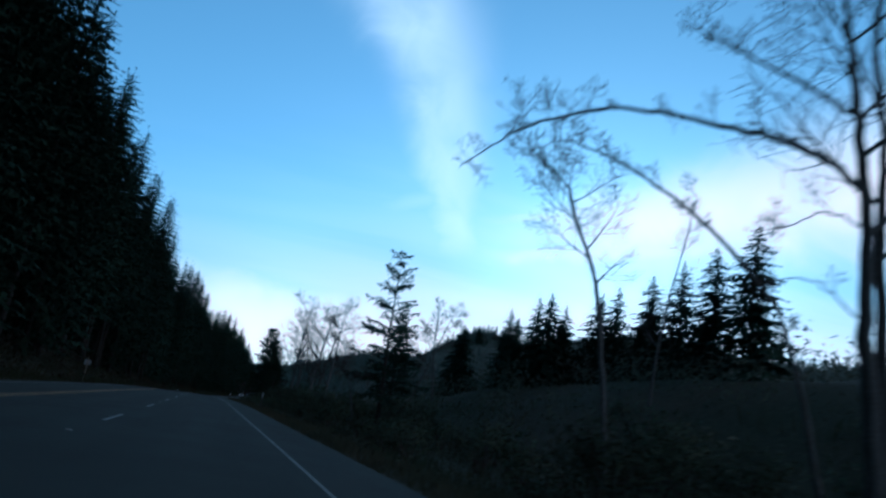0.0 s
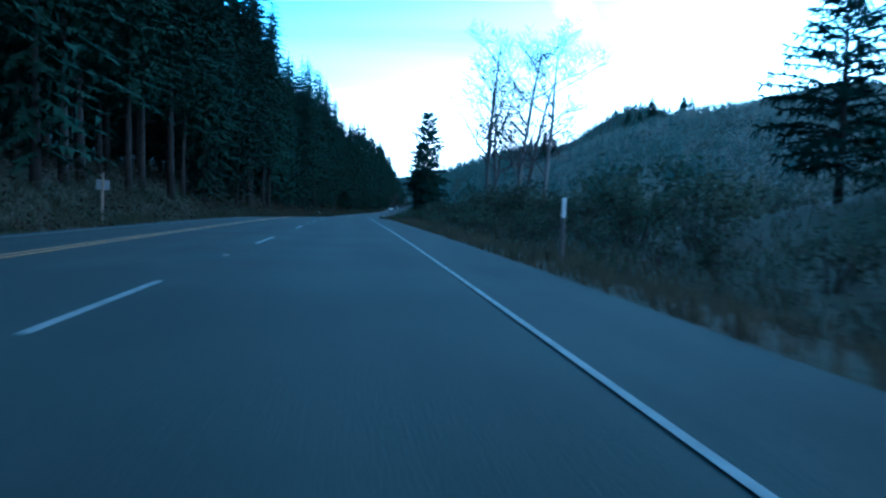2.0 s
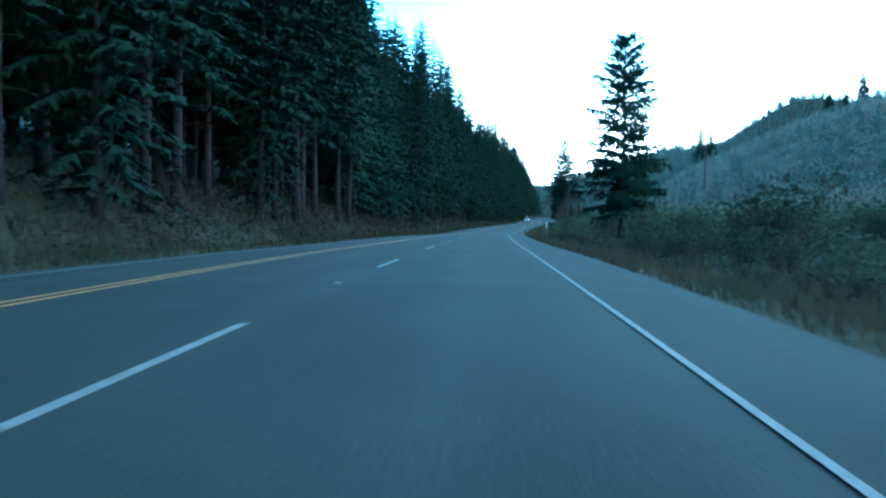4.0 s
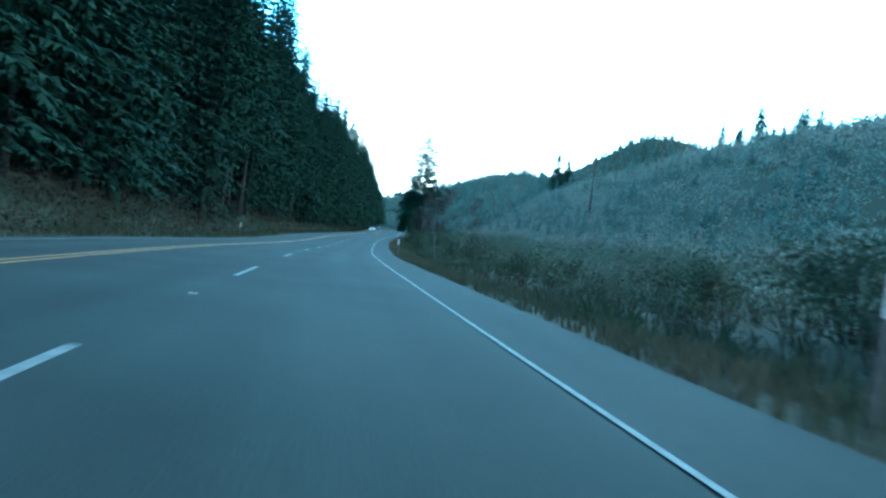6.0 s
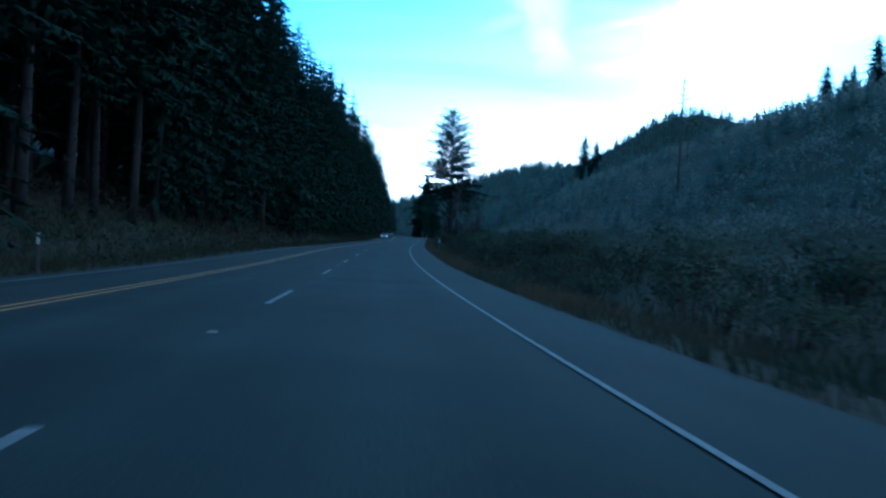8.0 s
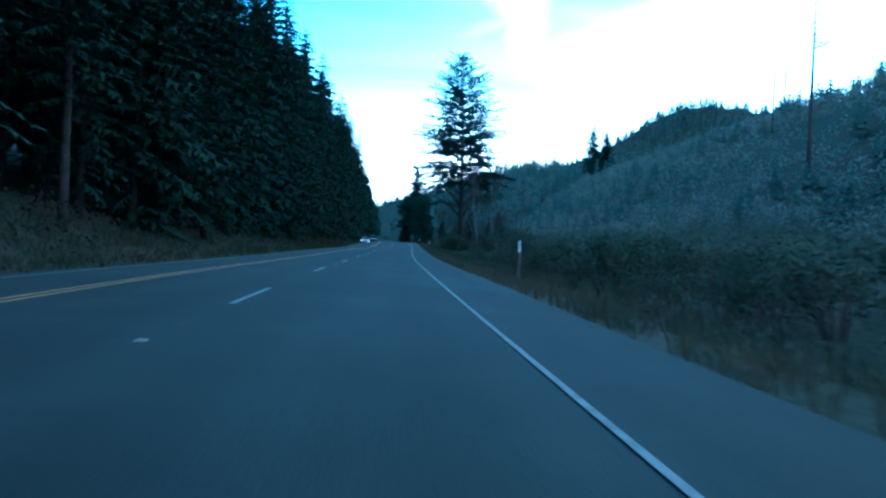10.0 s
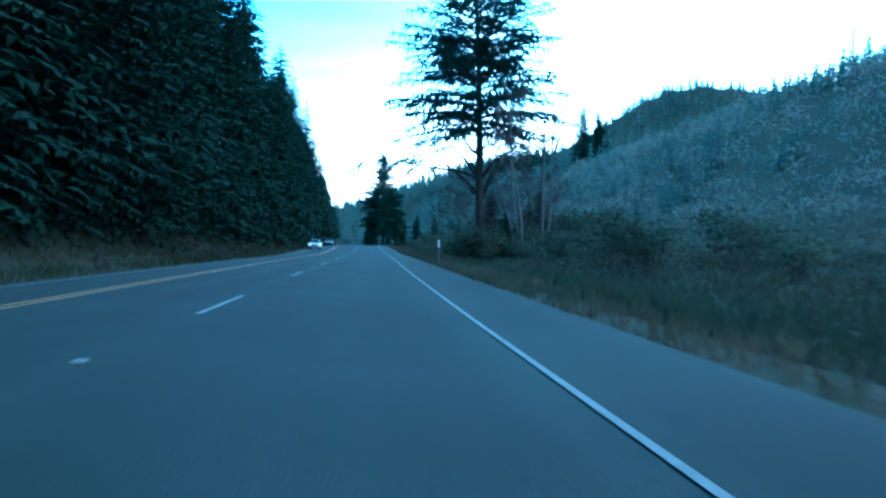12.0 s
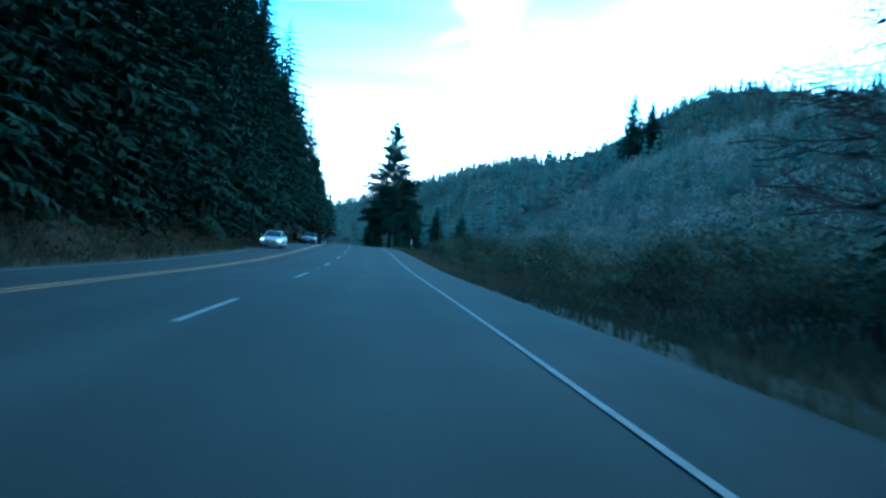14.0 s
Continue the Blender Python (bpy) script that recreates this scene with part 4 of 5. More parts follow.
stand(bare_tree(63, 11.0, "slender pale leafless alder", radius=0.12, limbs=9, first=0.5, reach=0.8,
                trunk=[(0.2, -0.1, -0.3), (0, 0, 2.4), (-0.26, 0.15, 4.7), (-0.56, 0.31, 6.4), (-0.74, 0.42, 8.6), (-0.76, 0.43, 11.0)], **by_spruce), 20.0, 344.67)
stand(bare_tree(65, 8.5, "leafless alder that forks into two bare prongs", radius=0.15, limbs=3, first=0.55, reach=0.5,
                trunk=[(-0.2, 0.1, -0.6), (0.47, -0.27, 0.99), (0.83, -0.48, 2.31), (0.96, -0.56, 4.05), (0.99, -0.57, 5.54), (0.98, -0.58, 7.3)],
                extra=(([(0.98, -0.58, 6.9), (0.95, -0.58, 7.9), (1.11, -0.68, 9.1), (1.13, -0.68, 10.4)], 0.1),
                       ([(0.98, -0.58, 6.9), (1.25, -0.77, 7.9), (1.42, -0.87, 8.75), (1.61, -0.99, 10.2), (1.8, -1.1, 11.6)], 0.11)), **by_spruce), 21.55, 346.66)


def broken_trunk(height, radius):
    """A dead standing trunk snapped off at its top, with stubs of limbs and a torn, splintered end."""
    rng = random.Random(64)
    root = thing("dead_tree", "pale dead alder trunk snapped off at the top", "tree", "bare alders by the old spruce")
    path = [Vector((0.03 * math.sin(i * 1.3), 0.03 * math.cos(i * 0.9), -0.3 + (height + 0.3) * i / 12)) for i in range(13)]
    part("trunk", Build().tube(path, [radius * (1.25 - 0.45 * i / 12) * rng.uniform(0.94, 1.06) for i in range(13)], 9).mesh("trunk", pale_bark, True), root)
    torn = Build()
    for i in range(7):
        a = i * 0.9
        foot = path[-1] + Vector((math.cos(a), math.sin(a), -0.1)) * radius * 0.6
        torn.tube([foot, foot + Vector((rng.uniform(-0.04, 0.04), rng.uniform(-0.04, 0.04), rng.uniform(0.12, 0.45)))], [radius * 0.3, 0.005], 4)
    part("splintered_end", torn.mesh("splintered_end", timber), root, "torn reddish wood")
    for i in range(6):
        p, a = path[5 + i], i * 2.3
        d = Vector((math.cos(a), math.sin(a), 0.5)) * rng.uniform(0.15, 0.6)
        part("stub", Build().tube([p, p + d * 0.6, p + d], [0.035, 0.025, 0.012], 5).mesh("stub", pale_bark, True), root)
    return root


stand(broken_trunk(8.7, 0.1), 22.36, 347.35)
for x, y, h, lean, sd in ((18.7, 354.9, 6.3, -0.12, 91), (19.5, 356.0, 6.9, -0.12, 92), (21.2, 354.6, 6.2, 0.15, 93), (22.6, 353.4, 6.6, 0.1, 94), (24.2, 354.2, 6.0, 0.2, 95)):
    stand(bare_tree(sd, h, "twiggy leafless bush round the foot of the old spruce", way=(lean, 0, 1), radius=0.055, depth=3, spread=1.25, up=0.06, group="bare bushes by the old spruce", thin=0.009, limbs=13, first=0.25, reach=0.95), x, y, 0)
for x, y, h, sd in ((74.8, 537.1, 9, 66), (78.4, 535.9, 11, 67), (84.0, 533.0, 9, 68), (69.0, 540.0, 8, 69)):
    stand(bare_tree(sd, h, "small leafless tree on the ridge", radius=0.2, thin=0.05, depth=2, spread=0.7, group="bare trees on the ridge"), x, y, 0)


def snag(seed, height, bare=0.72, thick=1.0):
    """A dead conifer: a thin pole with bare limbs near its top, longest on one side."""
    rng = random.Random(seed)
    root = thing("dead_conifer", "dead conifer with a few bare limbs on the hillside", "tree", "dead trees on the hill")
    r = (height * 0.006 + 0.06) * thick
    part("trunk", Build().tube([(0, 0, -0.5), (0.05, 0, height * 0.5), (0.12, 0.05, height)], [r * 1.4, r, r * 0.3], 6).mesh("trunk", twig_bark, True), root)
    for i in range(15):
        t = bare + (0.98 - bare) * (i + rng.random()) / 15
        h, n = height * t, height * (1 - bare) * 0.42 * rng.uniform(0.35, 1.0) * (1.25 - (t - bare) / (1 - bare))
        a = rng.gauss(0.0, 0.8) if i % 4 else rng.uniform(2, 4.2)
        d = Vector((math.cos(a), math.sin(a), 0)) * n
        path = [Vector((0.1, 0, h)), Vector((0.1, 0, h - 0.08 * n)) + d * 0.45, Vector((0.1, 0, h + 0.1 * n)) + d * 0.8, Vector((0.1, 0, h + 0.3 * n)) + d]
        limb = Build().tube(path, [r * 0.5, r * 0.38, r * 0.28, r * 0.12], 4)
        for k in range(3):
            q = path[1 + k % 3]
            limb.tube([q, q + Vector((rng.uniform(-0.2, 0.6), rng.uniform(-0.4, 0.4), rng.uniform(-0.3, 0.5))) * n * 0.35], [r * 0.22, r * 0.08], 3)
        part("broken_limb", limb.mesh("broken_limb", twig_bark), root)
    return root


for x, y, tip, sd in ((80.8, 376.5, 35.2, 71), (59.3, 333.8, 33.0, 72), (122.2, 437.9, 53.0, 73)):
    stand(snag(sd, max(tip - float(ground_z(x, y)), 6)), x, y, 20)
for x, y, high, sd in ((242.8, 637.1, 17.0, 74), (245.1, 635.8, 16.0, 75)):
    stand(snag(sd, high, 0.85, 0.8), x, y, 20)


# ---- shrubs ----
def shrub(seed, high, wide, leaves, label, group):
    rng = random.Random(seed)
    root = thing("shrub", label, "shrub", group)
    stems, b = Build(), Build()
    tips = []
    for i in range(13):
        a, r = rng.uniform(0, 6.28), wide * math.sqrt(rng.random())
        h = high * rng.uniform(0.55, 1.0) * (1.1 - 0.4 * r / wide)
        top = Vector((math.cos(a) * r, math.sin(a) * r, h))
        mid = Vector((top.x * 0.4 + rng.uniform(-0.1, 0.1), top.y * 0.4, h * 0.55))
        stems.tube([(top.x * 0.15, top.y * 0.15, -0.15), mid, top], [0.025, 0.016, 0.006], 3, cap=False)
        tips.append((mid, top))
    for i in range(int(leaves * 1.15)):
        mid, top = rng.choice(tips)
        t = rng.random() ** 0.7
        c = mid.lerp(top, t) + Vector((rng.gauss(0, 0.26), rng.gauss(0, 0.26), rng.gauss(0, 0.2))) * wide * 0.7
        if c.z < 0.02:
            c.z = rng.uniform(0.02, 0.3)
        d1 = Vector((rng.gauss(0, 1), rng.gauss(0, 1), rng.gauss(0, 0.7))).normalized()
        d2 = d1.cross(Vector((rng.gauss(0, 1), rng.gauss(0, 1), rng.gauss(0, 1)))).normalized()
        s = rng.uniform(0.04, 0.09) * (0.7 + 0.25 * high)
        b.add([c - d1 * s, c + d2 * s * 0.8, c + d1 * s], [(0, 1, 2)])
    tagged(part("stem", stems.mesh("stem", twig_bark), root), kind="stuff")
    lv = np.array(b.v) - np.array([0, 0, high * 0.25])
    part("foliage", b.leafy("foliage", leaf, lv / np.linalg.norm(lv, axis=1)[:, None] + np.random.default_rng(seed).normal(0, 0.3, lv.shape)), root)
    return root


shrubs = [shrub(81, 2.0, 1.2, 640, "dense dark green shrub on the verge", "roadside brush"), shrub(82, 1.4, 1.3, 600, "low dense green shrub on the verge", "roadside brush"),
          shrub(83, 2.8, 1.5, 820, "tall leafy thicket shrub beyond the verge", "roadside brush"), shrub(84, 2.2, 1.0, 300, "half-bare twiggy shrub on the verge", "roadside brush")]
sdone = [False] * 4
sr = random.Random(17)
brush, brush_normals = Build(), []


def brush_clump(i, x, y, scale, turn):
    """One more shrub of the continuous brush along the verge."""
    me = shrubs[i].children[1].data
    co = np.empty(len(me.vertices) * 3)
    me.vertices.foreach_get("co", co)
    co = co.reshape(-1, 3) * scale
    c, q = math.cos(turn), math.sin(turn)
    co = np.stack([co[:, 0] * c - co[:, 1] * q, co[:, 0] * q + co[:, 1] * c, co[:, 2]], -1)
    brush_normals.extend((co / np.maximum(np.linalg.norm(co, axis=1), 0.01)[:, None] + [0, 0, 0.15]).tolist())
    brush.add(co + [x, y, float(ground_z(x, y)) - 0.08], [tuple(p.vertices) for p in me.polygons])


s = 4.0
while s < 440:
    for row, chance in ((4.1, 0.75), (5.6, 0.85), (8.2, 0.95)):
        if sr.random() > chance or (row < 6 and 305 < s < 345):
            continue
        p = rd(s + sr.uniform(-0.8, 0.8), -(row + (sr.uniform(-0.2, 0.7) if row < 5 else sr.uniform(-0.8, 1.2))))
        i = sr.choice((1, 1, 3) if row < 5 else (0, 1, 1, 3) if row < 6 else (0, 2, 2, 3))
        if row < 5:
            brush_clump(i, p.x, p.y, sr.uniform(0.35, 0.62), sr.uniform(0, 6.283))
            continue
        plant(shrubs, sdone, i, p.x, p.y, sr.uniform(0.65, 1.15) * (1.25 if row > 6 and 60 < s < 175 else 1.0), sr)
    s += sr.uniform(2.2, 3.6)
s = 20.0
while s < 440:
    p = rd(s, 14.6 + sr.uniform(-0.8, 1.8))
    brush_clump(sr.choice((0, 1, 1, 3)), p.x, p.y, sr.uniform(0.5, 0.95), sr.uniform(0, 6.283))
    s += sr.uniform(3.2, 6.5)


tagged(new("roadside_brush", brush.leafy("roadside_brush", leaf, brush_normals)), "low tangled brush along both verges", "brush", kind="stuff")
for k in range(26):
    x, y = gx0 + sr.uniform(-2.0, 7.5), gy0 + sr.uniform(-10.0, 1.0)
    if side(x, y) > 5.2:
        plant(shrubs, sdone, sr.choice((2, 2, 0)), x, y, sr.uniform(1.0, 1.4), sr)
for x, y, size in ((25.5, 489.0, 0.9), (27.5, 498.0, 1.05), (32.5, 488.0, 1.0), (34.5, 494.0, 1.2), (30.0, 484.0, 0.8), (38.0, 490.0, 1.1), (41.0, 482.0, 0.95), (21.5, 358.0, 0.75), (23.8, 355.0, 0.62), (20.2, 349.0, 0.5), (26.0, 358.5, 0.8)):
    again(young[0], x, y, x * 40, size)


# ---- scrub, hill woods and grass ----
def clump(b, rng, x, y, z, high, wide, count, small=1.0, valley=(-0.5, -0.5, 0.3)):
    for i in range(count):
        a, r = rng.uniform(0, 6.283), wide * math.sqrt(rng.random())
        h = high * rng.random() ** 0.6 * (1.05 - 0.5 * (r / wide) ** 2)
        c = Vector((x + math.cos(a) * r, y + math.sin(a) * r, z + h))
        d1 = Vector((rng.gauss(0, 1), rng.gauss(0, 1), rng.gauss(0, 0.9))).normalized()
        d2 = d1.cross(Vector((rng.gauss(0, 1), rng.gauss(0, 1), rng.gauss(0, 1)))).normalized()
        q = wide * rng.uniform(0.22, 0.42) * small
        k = len(b.v)
        b.v += [tuple(c - d1 * q), tuple(c + d2 * q * 0.6), tuple(c + d1 * q)]
        b.f.append((k, k + 1, k + 2))
        toward.extend([(0.6 * (c.x - x) / wide + valley[0], 0.6 * (c.y - y) / wide + valley[1], 0.6 * h / high + valley[2])] * 3)


toward = []
b = Build()
hr = random.Random(23)
for i in range(2100):
    s = hr.uniform(-30, 290) if hr.random() < 0.72 else hr.uniform(345, 500)
    out = hr.random()
    p = rd(s, 13.4 + 7.5 * out)
    clump(b, hr, p.x, p.y, float(ground_z(p.x, p.y)) - 0.15, (0.5 + 1.7 * out) * hr.uniform(0.6, 1.3), hr.uniform(0.7, 1.3), 42, 0.4, (0.5, -0.5, 0.3))
tagged(new("bank_bramble", b.leafy("bank_bramble", shaded_bramble, toward)), "brambles and brush below the forest, coloured dark for its shade", "brush", kind="stuff")
toward = []
b = Build()
thicket, scrub_mesh = Build(), Build()
facing = {"thicket": [], "scrub": []}
toward = facing["thicket"]
for i in range(2300):
    s, u = hr.uniform(-10, 430), 3.6 + 7.5 * hr.random()
    p = rd(s, -u)
    clump(thicket, hr, p.x, p.y, float(ground_z(p.x, p.y)) - 0.12, hr.uniform(0.25, 0.6) * (0.6 + u / 7), hr.uniform(0.6, 1.1), 44, 0.26)
for i in range(8400):
    y = hr.uniform(-20, 560)
    u = 10 + 150 * hr.random() ** 1.4
    x = float(np.interp(y, RY, RX)) + u
    low = u < 30 + 14 * noise.noise(Vector((x * 0.05, y * 0.03, 5.0)))
    toward = facing["thicket" if low else "scrub"]
    clump(thicket if low else scrub_mesh, hr, x, y, float(ground_z(x, y)) - 0.1, hr.uniform(0.8, 2.2) * (1 + u / 80), hr.uniform(0.8, 1.6) * (1 + u / 70), 74 if low else 34, 0.27 if low else 0.5)
tagged(new("slope_thicket", thicket.leafy("slope_thicket", thicket_leaf, facing["thicket"])), "dense dark green thicket at the foot of the slope", "brush", kind="stuff")
toward, b = facing["scrub"], scrub_mesh
for i in range(7000):
    y = hr.uniform(90, 780)
    u = hr.uniform(70, 300)
    x = float(np.interp(min(y, 570), RY, RX)) + u
    clump(b, hr, x, y, float(ground_z(x, y)) - 0.2, hr.uniform(1.2, 2.8), hr.uniform(1.8, 3.6), 15, 0.5)
tagged(new("hillside_scrub", b.leafy("hillside_scrub", scrub, toward)), "tangled green and brown scrub on the slope", "scrub", kind="stuff")

b = Build()
count = 0
while count < 4500:
    y = hr.uniform(-30, 1100) if count % 3 else hr.uniform(100, 760)
    u = hr.uniform(34, 330)
    x = float(np.interp(min(y, 570), RY, RX)) + u
    if noise.noise(Vector((x * 0.018, y * 0.018, 0.0))) + hr.uniform(-0.25, 0.45) < 0:
        continue
    high = hr.uniform(2.5, 5.5) if hr.random() < 0.93 or u < 130 else hr.uniform(6, 9)
    plain_conifer(b, hr, x, y, float(ground_z(x, y)), high, high * hr.uniform(0.22, 0.32) + 0.25, 6 if u < 90 else 4, 7 if u < 90 else 5)
    count += 1
for i in range(1100):
    y = hr.uniform(556, 1000)
    x = hr.uniform(-170, 150) + 0.12 * (y - 556)
    if -12 < side(x, y) < 3 and y < 670:
        continue
    high = hr.uniform(7, 14)
    plain_conifer(b, hr, x, y, float(ground_z(x, y)), high, high * 0.3 + 0.4, 5, 6)
for i in range(900):
    y = hr.uniform(600, 2600)
    x = hr.uniform(-160, 640) + 0.1 * y
    plain_conifer(b, hr, x, y, float(ground_z(x, y)), hr.uniform(6, 11), hr.uniform(2.2, 3.6), 5, 6)
for i in range(650):
    y = hr.uniform(820, 1180)
    x = hr.uniform(-60, 190)
    plain_conifer(b, hr, x, y, float(ground_z(x, y)), hr.uniform(7, 12), hr.uniform(2.0, 3.2), 4, 6)
for i in range(420):
    t = hr.random()
    x, y = 100 + 70 * t + hr.uniform(-14, 14), 405 - 120 * t + hr.uniform(-26, 26)
    plain_conifer(b, hr, x, y, float(ground_z(x, y)), hr.uniform(3.0, 6.0), hr.uniform(0.9, 1.5), 5, 6)
for i in range(260):
    x, y = 245 + hr.gauss(0, 30), 712 + hr.gauss(0, 55)
    plain_conifer(b, hr, x, y, float(ground_z(x, y)), hr.uniform(5, 8.5), hr.uniform(1.6, 2.4), 5, 6)
tagged(new("hill_woods", b.leafy("hill_woods", needles_hazed, b.n)), "young conifer woods covering the hills", "woods", kind="stuff")

for name, lat0, lat1, mat, n, tall, label in (("dry_grass", -1.95, -5.6, dry_grass, 15000, 0.30, "dry yellow-brown grass along the shoulder"),
                                              ("meadow_grass", -3.6, -15.0, meadow, 16000, 0.5, "tall rough grass and weeds beyond the shoulder"),
                                              ("bank_grass", 12.6, 18.0, shaded_green_grass, 9000, 0.5, "rough green grass on the forest bank")):
    b, lie = Build(), []
    open_side = Vector((-0.55 if lat0 < 0 else 0.55, -0.65, 0.6))
    for i in range(n):
        s = hr.uniform(270, 400) if name == "meadow_grass" and hr.random() < 0.45 else hr.uniform(-6, 420) if hr.random() < 0.8 else hr.uniform(420, 560)
        p = rd(s, lat0 + (lat1 - lat0) * hr.random() ** (1.5 if lat0 < 0 else 1))
        lush = 1.0 + 0.6 * noise.noise(Vector((s * 0.07, p.x * 0.3, 3.0)))
        z = float(ground_z(p.x, p.y)) - 0.02
        for k in range(4):
            a, q = hr.uniform(0, 6.283), hr.uniform(0.02, 0.2)
            x, y = p.x + math.cos(a) * q, p.y + math.sin(a) * q
            h, w = tall * lush * hr.uniform(0.45, 1.2), 0.012
            o = Vector((math.cos(a), math.sin(a), 0)) * h * hr.uniform(0.1, 0.5)
            c = Vector((-math.sin(a), math.cos(a), 0)) * w
            base = Vector((x, y, z))
            b.add([base - c, base + c, base + o * 0.4 + c * 0.7 + Vector((0, 0, h * 0.7)), base + o + Vector((0, 0, h))], [(0, 1, 2), (0, 2, 3)])
            lie.extend([tuple(open_side + Vector((hr.gauss(0, 0.15), hr.gauss(0, 0.15), 0)))] * 4)
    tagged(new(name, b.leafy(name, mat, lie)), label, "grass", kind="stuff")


# ---- roadside posts and sign ----
def delineator():
    root = thing("marker_post", "slim dark marker post with a white plate on the verge", "marker post", "marker posts along the shoulder")
    b = Build()
    for z, w in ((-0.6, 0.052), (1.14, 0.052), (1.2, 0.03)):
        b.v += [(-w, 0.012, z), (-w * 0.4, -0.012, z), (w * 0.4, -0.012, z), (w, 0.012, z), (w * 0.4, 0.0, z), (-w * 0.4, 0.0, z)]
    for k in range(2):
        for i in range(6):
            j = (i + 1) % 6
            b.f.append((k * 6 + i, k * 6 + j, k * 6 + 6 + j, k * 6 + 6 + i))
    b.f.append((12, 13, 14, 15, 16, 17))
    part("post", b.mesh("post", post_grey), root, "dark grey-brown post")
    part("reflector", Build().box(-0.042, -0.024, 0.84, 0.042, -0.0125, 1.22).mesh("reflector", post_white), root, "white rectangular plate")
    return root


first = None
for s, lat in ((60.3, -2.5), (152.5, -2.5), (201.5, -1.75), (271.5, -2.8), (335.2, -1.95), (417.3, -2.0), (223, 13.0)):
    p = rd(s, lat)
    m = Matrix.Translation((p.x, p.y, float(ground_z(p.x, p.y)) + 0.16)) @ pose(0, 0, 0, 0, 0, math.degrees(heading(s)))
    if first is None:
        first = delineator()
        first.matrix_world = m
    else:
        copy_thing(first, m)

sign = thing("road_sign", "grey metal back of a small road sign on a timber post", "road sign")
part("post", Build().box(-0.05, -0.05, -0.4, 0.05, 0.05, 2.55).mesh("post", timber), sign)
sb = Build()
for y0 in (0.052, 0.056):
    sb.v += [(-0.33, y0, 1.72), (-0.30, y0, 1.69), (0.30, y0, 1.69), (0.33, y0, 1.72), (0.33, y0, 2.18), (0.30, y0, 2.21), (-0.30, y0, 2.21), (-0.33, y0, 2.18)]
sb.f += [tuple(range(8)), tuple(range(15, 7, -1))] + [(i, (i + 1) % 8, 8 + (i + 1) % 8, 8 + i) for i in range(8)]
part("plate", sb.mesh("plate", galvanised), sign, "unpainted metal plate seen from behind")
for z in (1.8, 2.1):
    part("bolt", Build().tube([(0, -0.052, z), (0, -0.066, z)], [0.014, 0.014], 6).mesh("bolt", galvanised), sign)
sign.matrix_world = Matrix.Translation((-15.7, 87.3, float(ground_z(-15.7, 87.3)))) @ pose(0, 0, 0, 0, 0, 6)


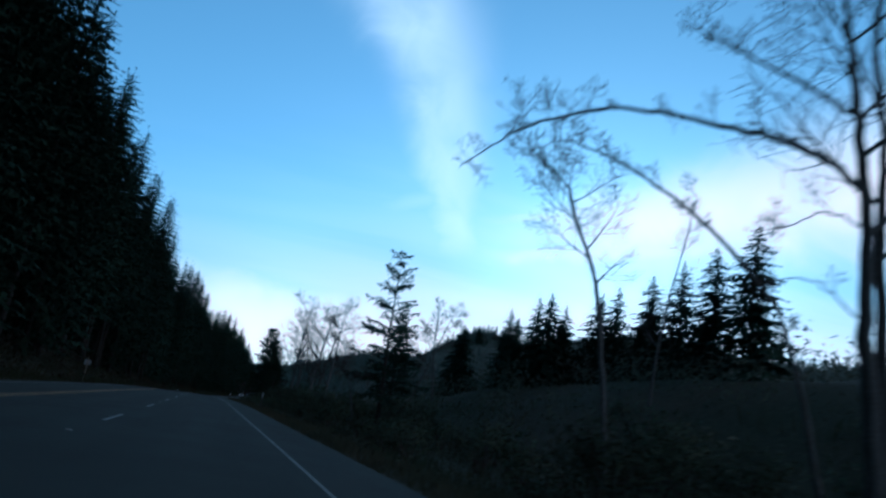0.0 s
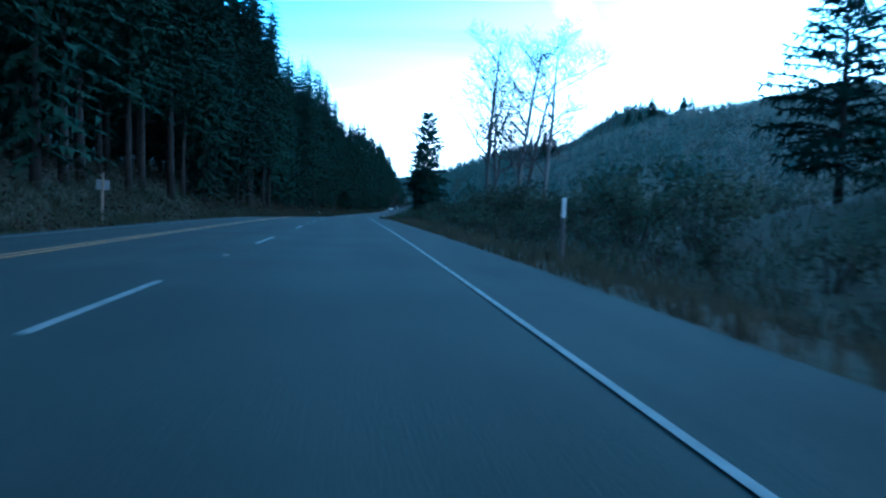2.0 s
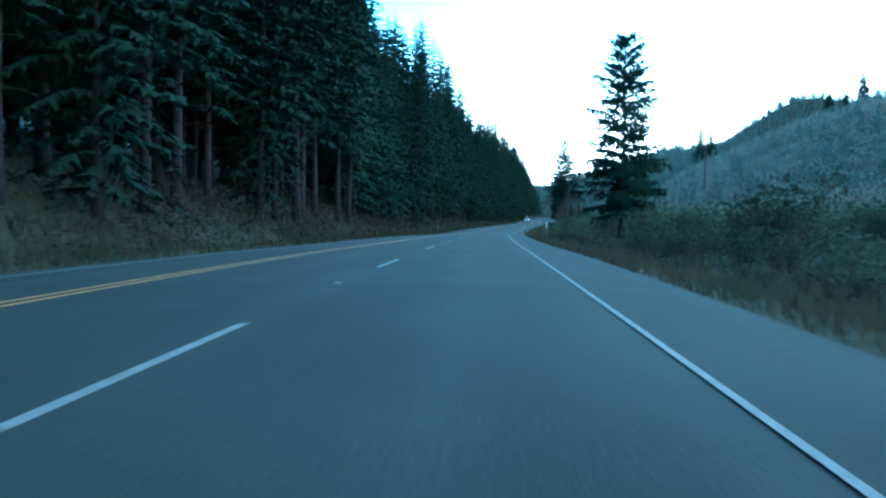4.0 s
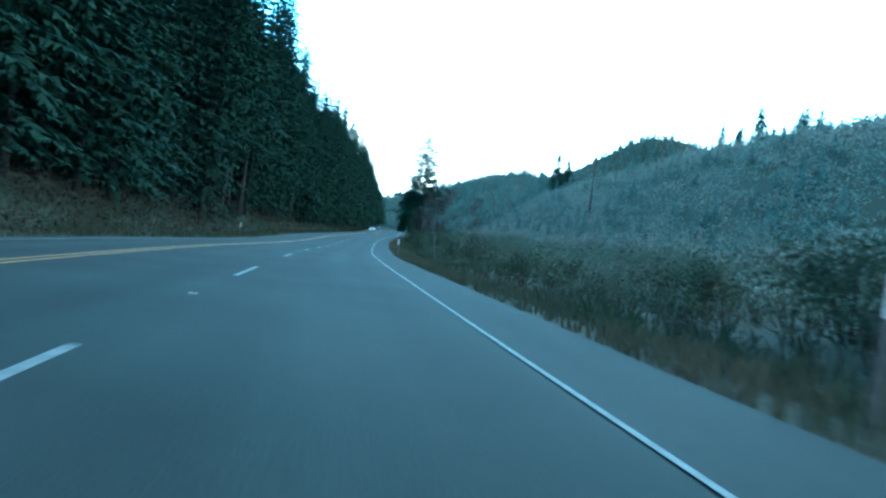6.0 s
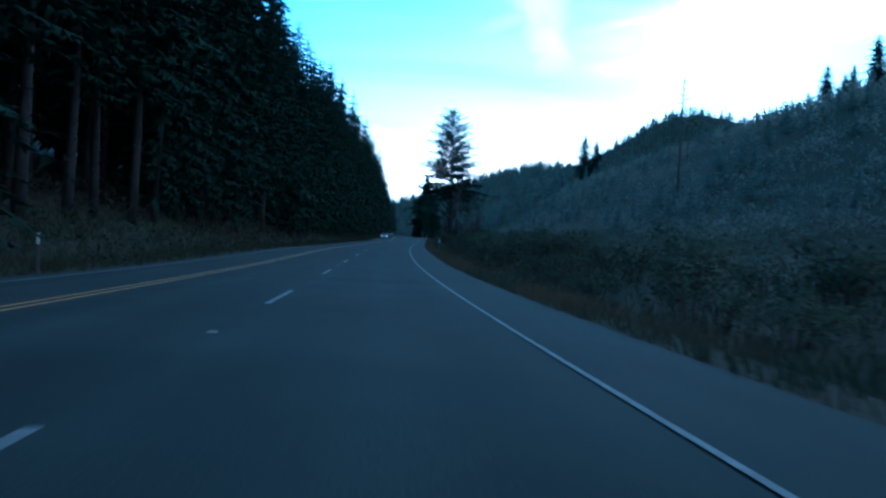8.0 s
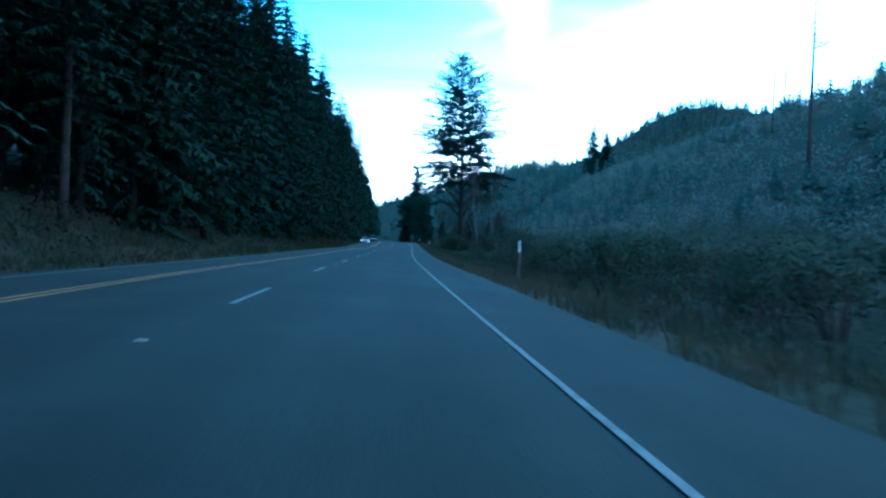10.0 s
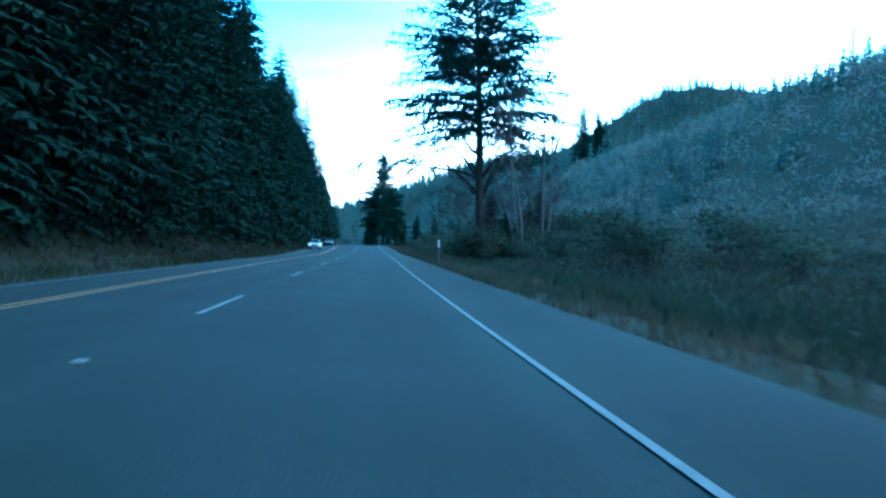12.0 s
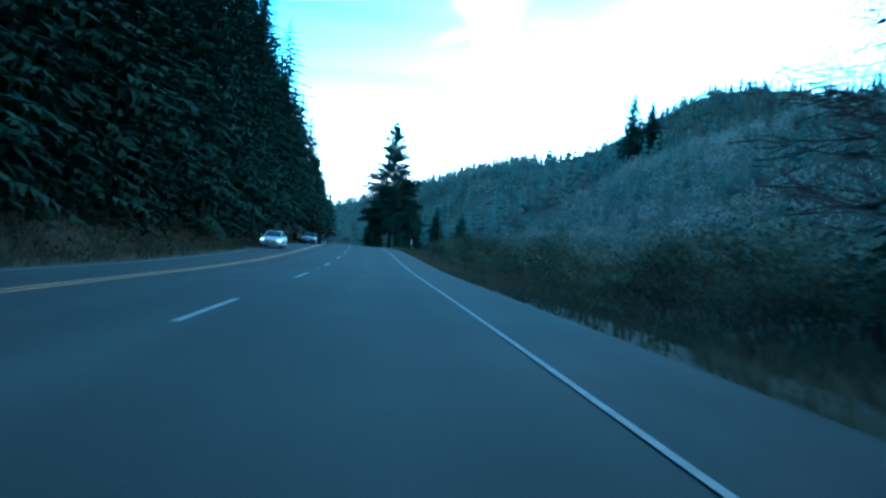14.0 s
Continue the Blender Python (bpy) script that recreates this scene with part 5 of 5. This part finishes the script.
# ---- oncoming cars ----
def car(paint, label, lit):
    root = thing("car", label, "car")
    stations = ((-2.36, 0.66, 0.36, 0.60), (-2.30, 0.78, 0.26, 0.68), (-2.0, 0.86, 0.22, 0.76), (-1.3, 0.90, 0.20, 0.88), (-0.85, 0.91, 0.20, 0.95), (0.2, 0.92, 0.20, 0.98),
                (1.4, 0.91, 0.20, 1.02), (2.05, 0.88, 0.24, 1.04), (2.30, 0.80, 0.32, 0.98), (2.36, 0.70, 0.42, 0.86))
    b = Build()
    for y, w, z0, z1 in stations:
        b.v += [(-w + 0.08, y, z0), (w - 0.08, y, z0), (w, y, z0 + 0.14), (w, y, z0 + (z1 - z0) * 0.7), (w - 0.10, y, z1 - 0.03), (w * 0.5, y, z1), (-w * 0.5, y, z1), (-w + 0.10, y, z1 - 0.03), (-w, y, z0 + (z1 - z0) * 0.7), (-w, y, z0 + 0.14)]
    for k in range(len(stations) - 1):
        for i in range(10):
            j = (i + 1) % 10
            b.f.append((k * 10 + i, (k + 1) * 10 + i, (k + 1) * 10 + j, k * 10 + j))
    b.f += [tuple(range(10)), tuple(range(len(stations) * 10 - 1, len(stations) * 10 - 11, -1))]
    part("body", b.mesh("body", paint, True), root)
    cabin = ((-0.92, 0.76, 0.93), (1.95, 0.74, 1.0)), ((-0.12, 0.58, 1.42), (1.05, 0.56, 1.44))
    (a, c), (d, e) = cabin
    b = Build().add([(-a[1], a[0], a[2]), (a[1], a[0], a[2]), (c[1], c[0], c[2]), (-c[1], c[0], c[2]), (-d[1], d[0], d[2]), (d[1], d[0], d[2]), (e[1], e[0], e[2]), (-e[1], e[0], e[2]),
                     (-d[1] + 0.12, d[0] + 0.15, d[2] + 0.03), (d[1] - 0.12, d[0] + 0.15, d[2] + 0.03), (e[1] - 0.12, e[0] - 0.15, e[2] + 0.02), (-e[1] + 0.12, e[0] - 0.15, e[2] + 0.02)],
                    [(0, 1, 5, 4), (1, 2, 6, 5), (2, 3, 7, 6), (3, 0, 4, 7), (4, 5, 9, 8), (5, 6, 10, 9), (6, 7, 11, 10), (7, 4, 8, 11), (8, 9, 10, 11)])
    part("roof", b.mesh("roof", paint), root)
    corner = [Vector(v) for v in b.v]

    def pane(name, i, j, k, l, label):
        q = [corner[n] for n in (i, j, k, l)]
        mid = sum(q, Vector()) / 4
        nrm = (q[1] - q[0]).cross(q[3] - q[0]).normalized()
        inner = [mid + (v - mid) * 0.88 for v in q]
        g = Build().add([v + nrm * 0.006 for v in inner] + [v - nrm * 0.004 for v in inner], [(0, 1, 2, 3), (7, 6, 5, 4), (0, 4, 5, 1), (1, 5, 6, 2), (2, 6, 7, 3), (3, 7, 4, 0)])
        part(name, g.mesh(name, car_glass), root, label)

    pane("windscreen", 0, 1, 5, 4, "dark glass windscreen")
    pane("rear_window", 2, 3, 7, 6, "dark glass")
    pane("side_window", 1, 2, 6, 5, "dark glass")
    pane("side_window", 3, 0, 4, 7, "dark glass")
    for x in (-1, 1):
        b = Build()
        for y, z0, z1, x0, x1 in ((-2.335, 0.55, 0.66, 0.50, 0.72), (-2.16, 0.58, 0.73, 0.62, 0.85)):
            b.v += [(x * x0, y, z0), (x * x1, y, z0), (x * x1, y, z1), (x * x0, y, z1)]
        b.f += [(0, 1, 2, 3), (7, 6, 5, 4), (0, 4, 5, 1), (1, 5, 6, 2), (2, 6, 7, 3), (3, 7, 4, 0)]
        part("headlight", b.mesh("headlight", headlamp if lit else galvanised), root, "lit warm white headlight" if lit else "clear headlight")
        part("mirror", Build().tube([(x * 0.86, -0.62, 0.98), (x * 0.95, -0.62, 1.02), (x * 1.06, -0.60, 1.02)], [0.03, 0.075, 0.06], 6).mesh("mirror", paint), root)
        for y in (-1.45, 1.40):
            w = part("wheel", Build().tube([(x * 0.70, y, 0.32), (x * 0.72, y, 0.32), (x * 0.90, y, 0.32), (x * 0.925, y, 0.32)], [0.27, 0.32, 0.32, 0.28], 18).mesh("tyre", rubber), root, "black tyre")
            part("rim", Build().tube([(x * 0.90, y, 0.32), (x * 0.935, y, 0.32)], [0.20, 0.17], 12).mesh("rim", alloy), w)
    part("grille", Build().box(-0.42, -2.368, 0.50, 0.42, -2.352, 0.61).mesh("grille", trim_black), root, "black radiator grille")
    part("bumper_intake", Build().box(-0.55, -2.372, 0.36, 0.55, -2.34, 0.44).mesh("bumper_intake", trim_black), root)
    part("number_plate", Build().box(-0.16, -2.376, 0.455, 0.16, -2.366, 0.515).mesh("number_plate", post_white), root, "small pale plate")
    return root


for s, lat, paint, label, lit in ((413, 9.8, car_white, "white sedan with lit headlights in the opposite lane", True), (448, 9.0, car_dark, "dark car following the white sedan", False)):
    ob = car(paint, label, lit)
    ob.matrix_world = Matrix.Translation(rd(s, lat, 0.0)) @ pose(0, 0, 0, 0, math.degrees(fall(s)), math.degrees(heading(s)))
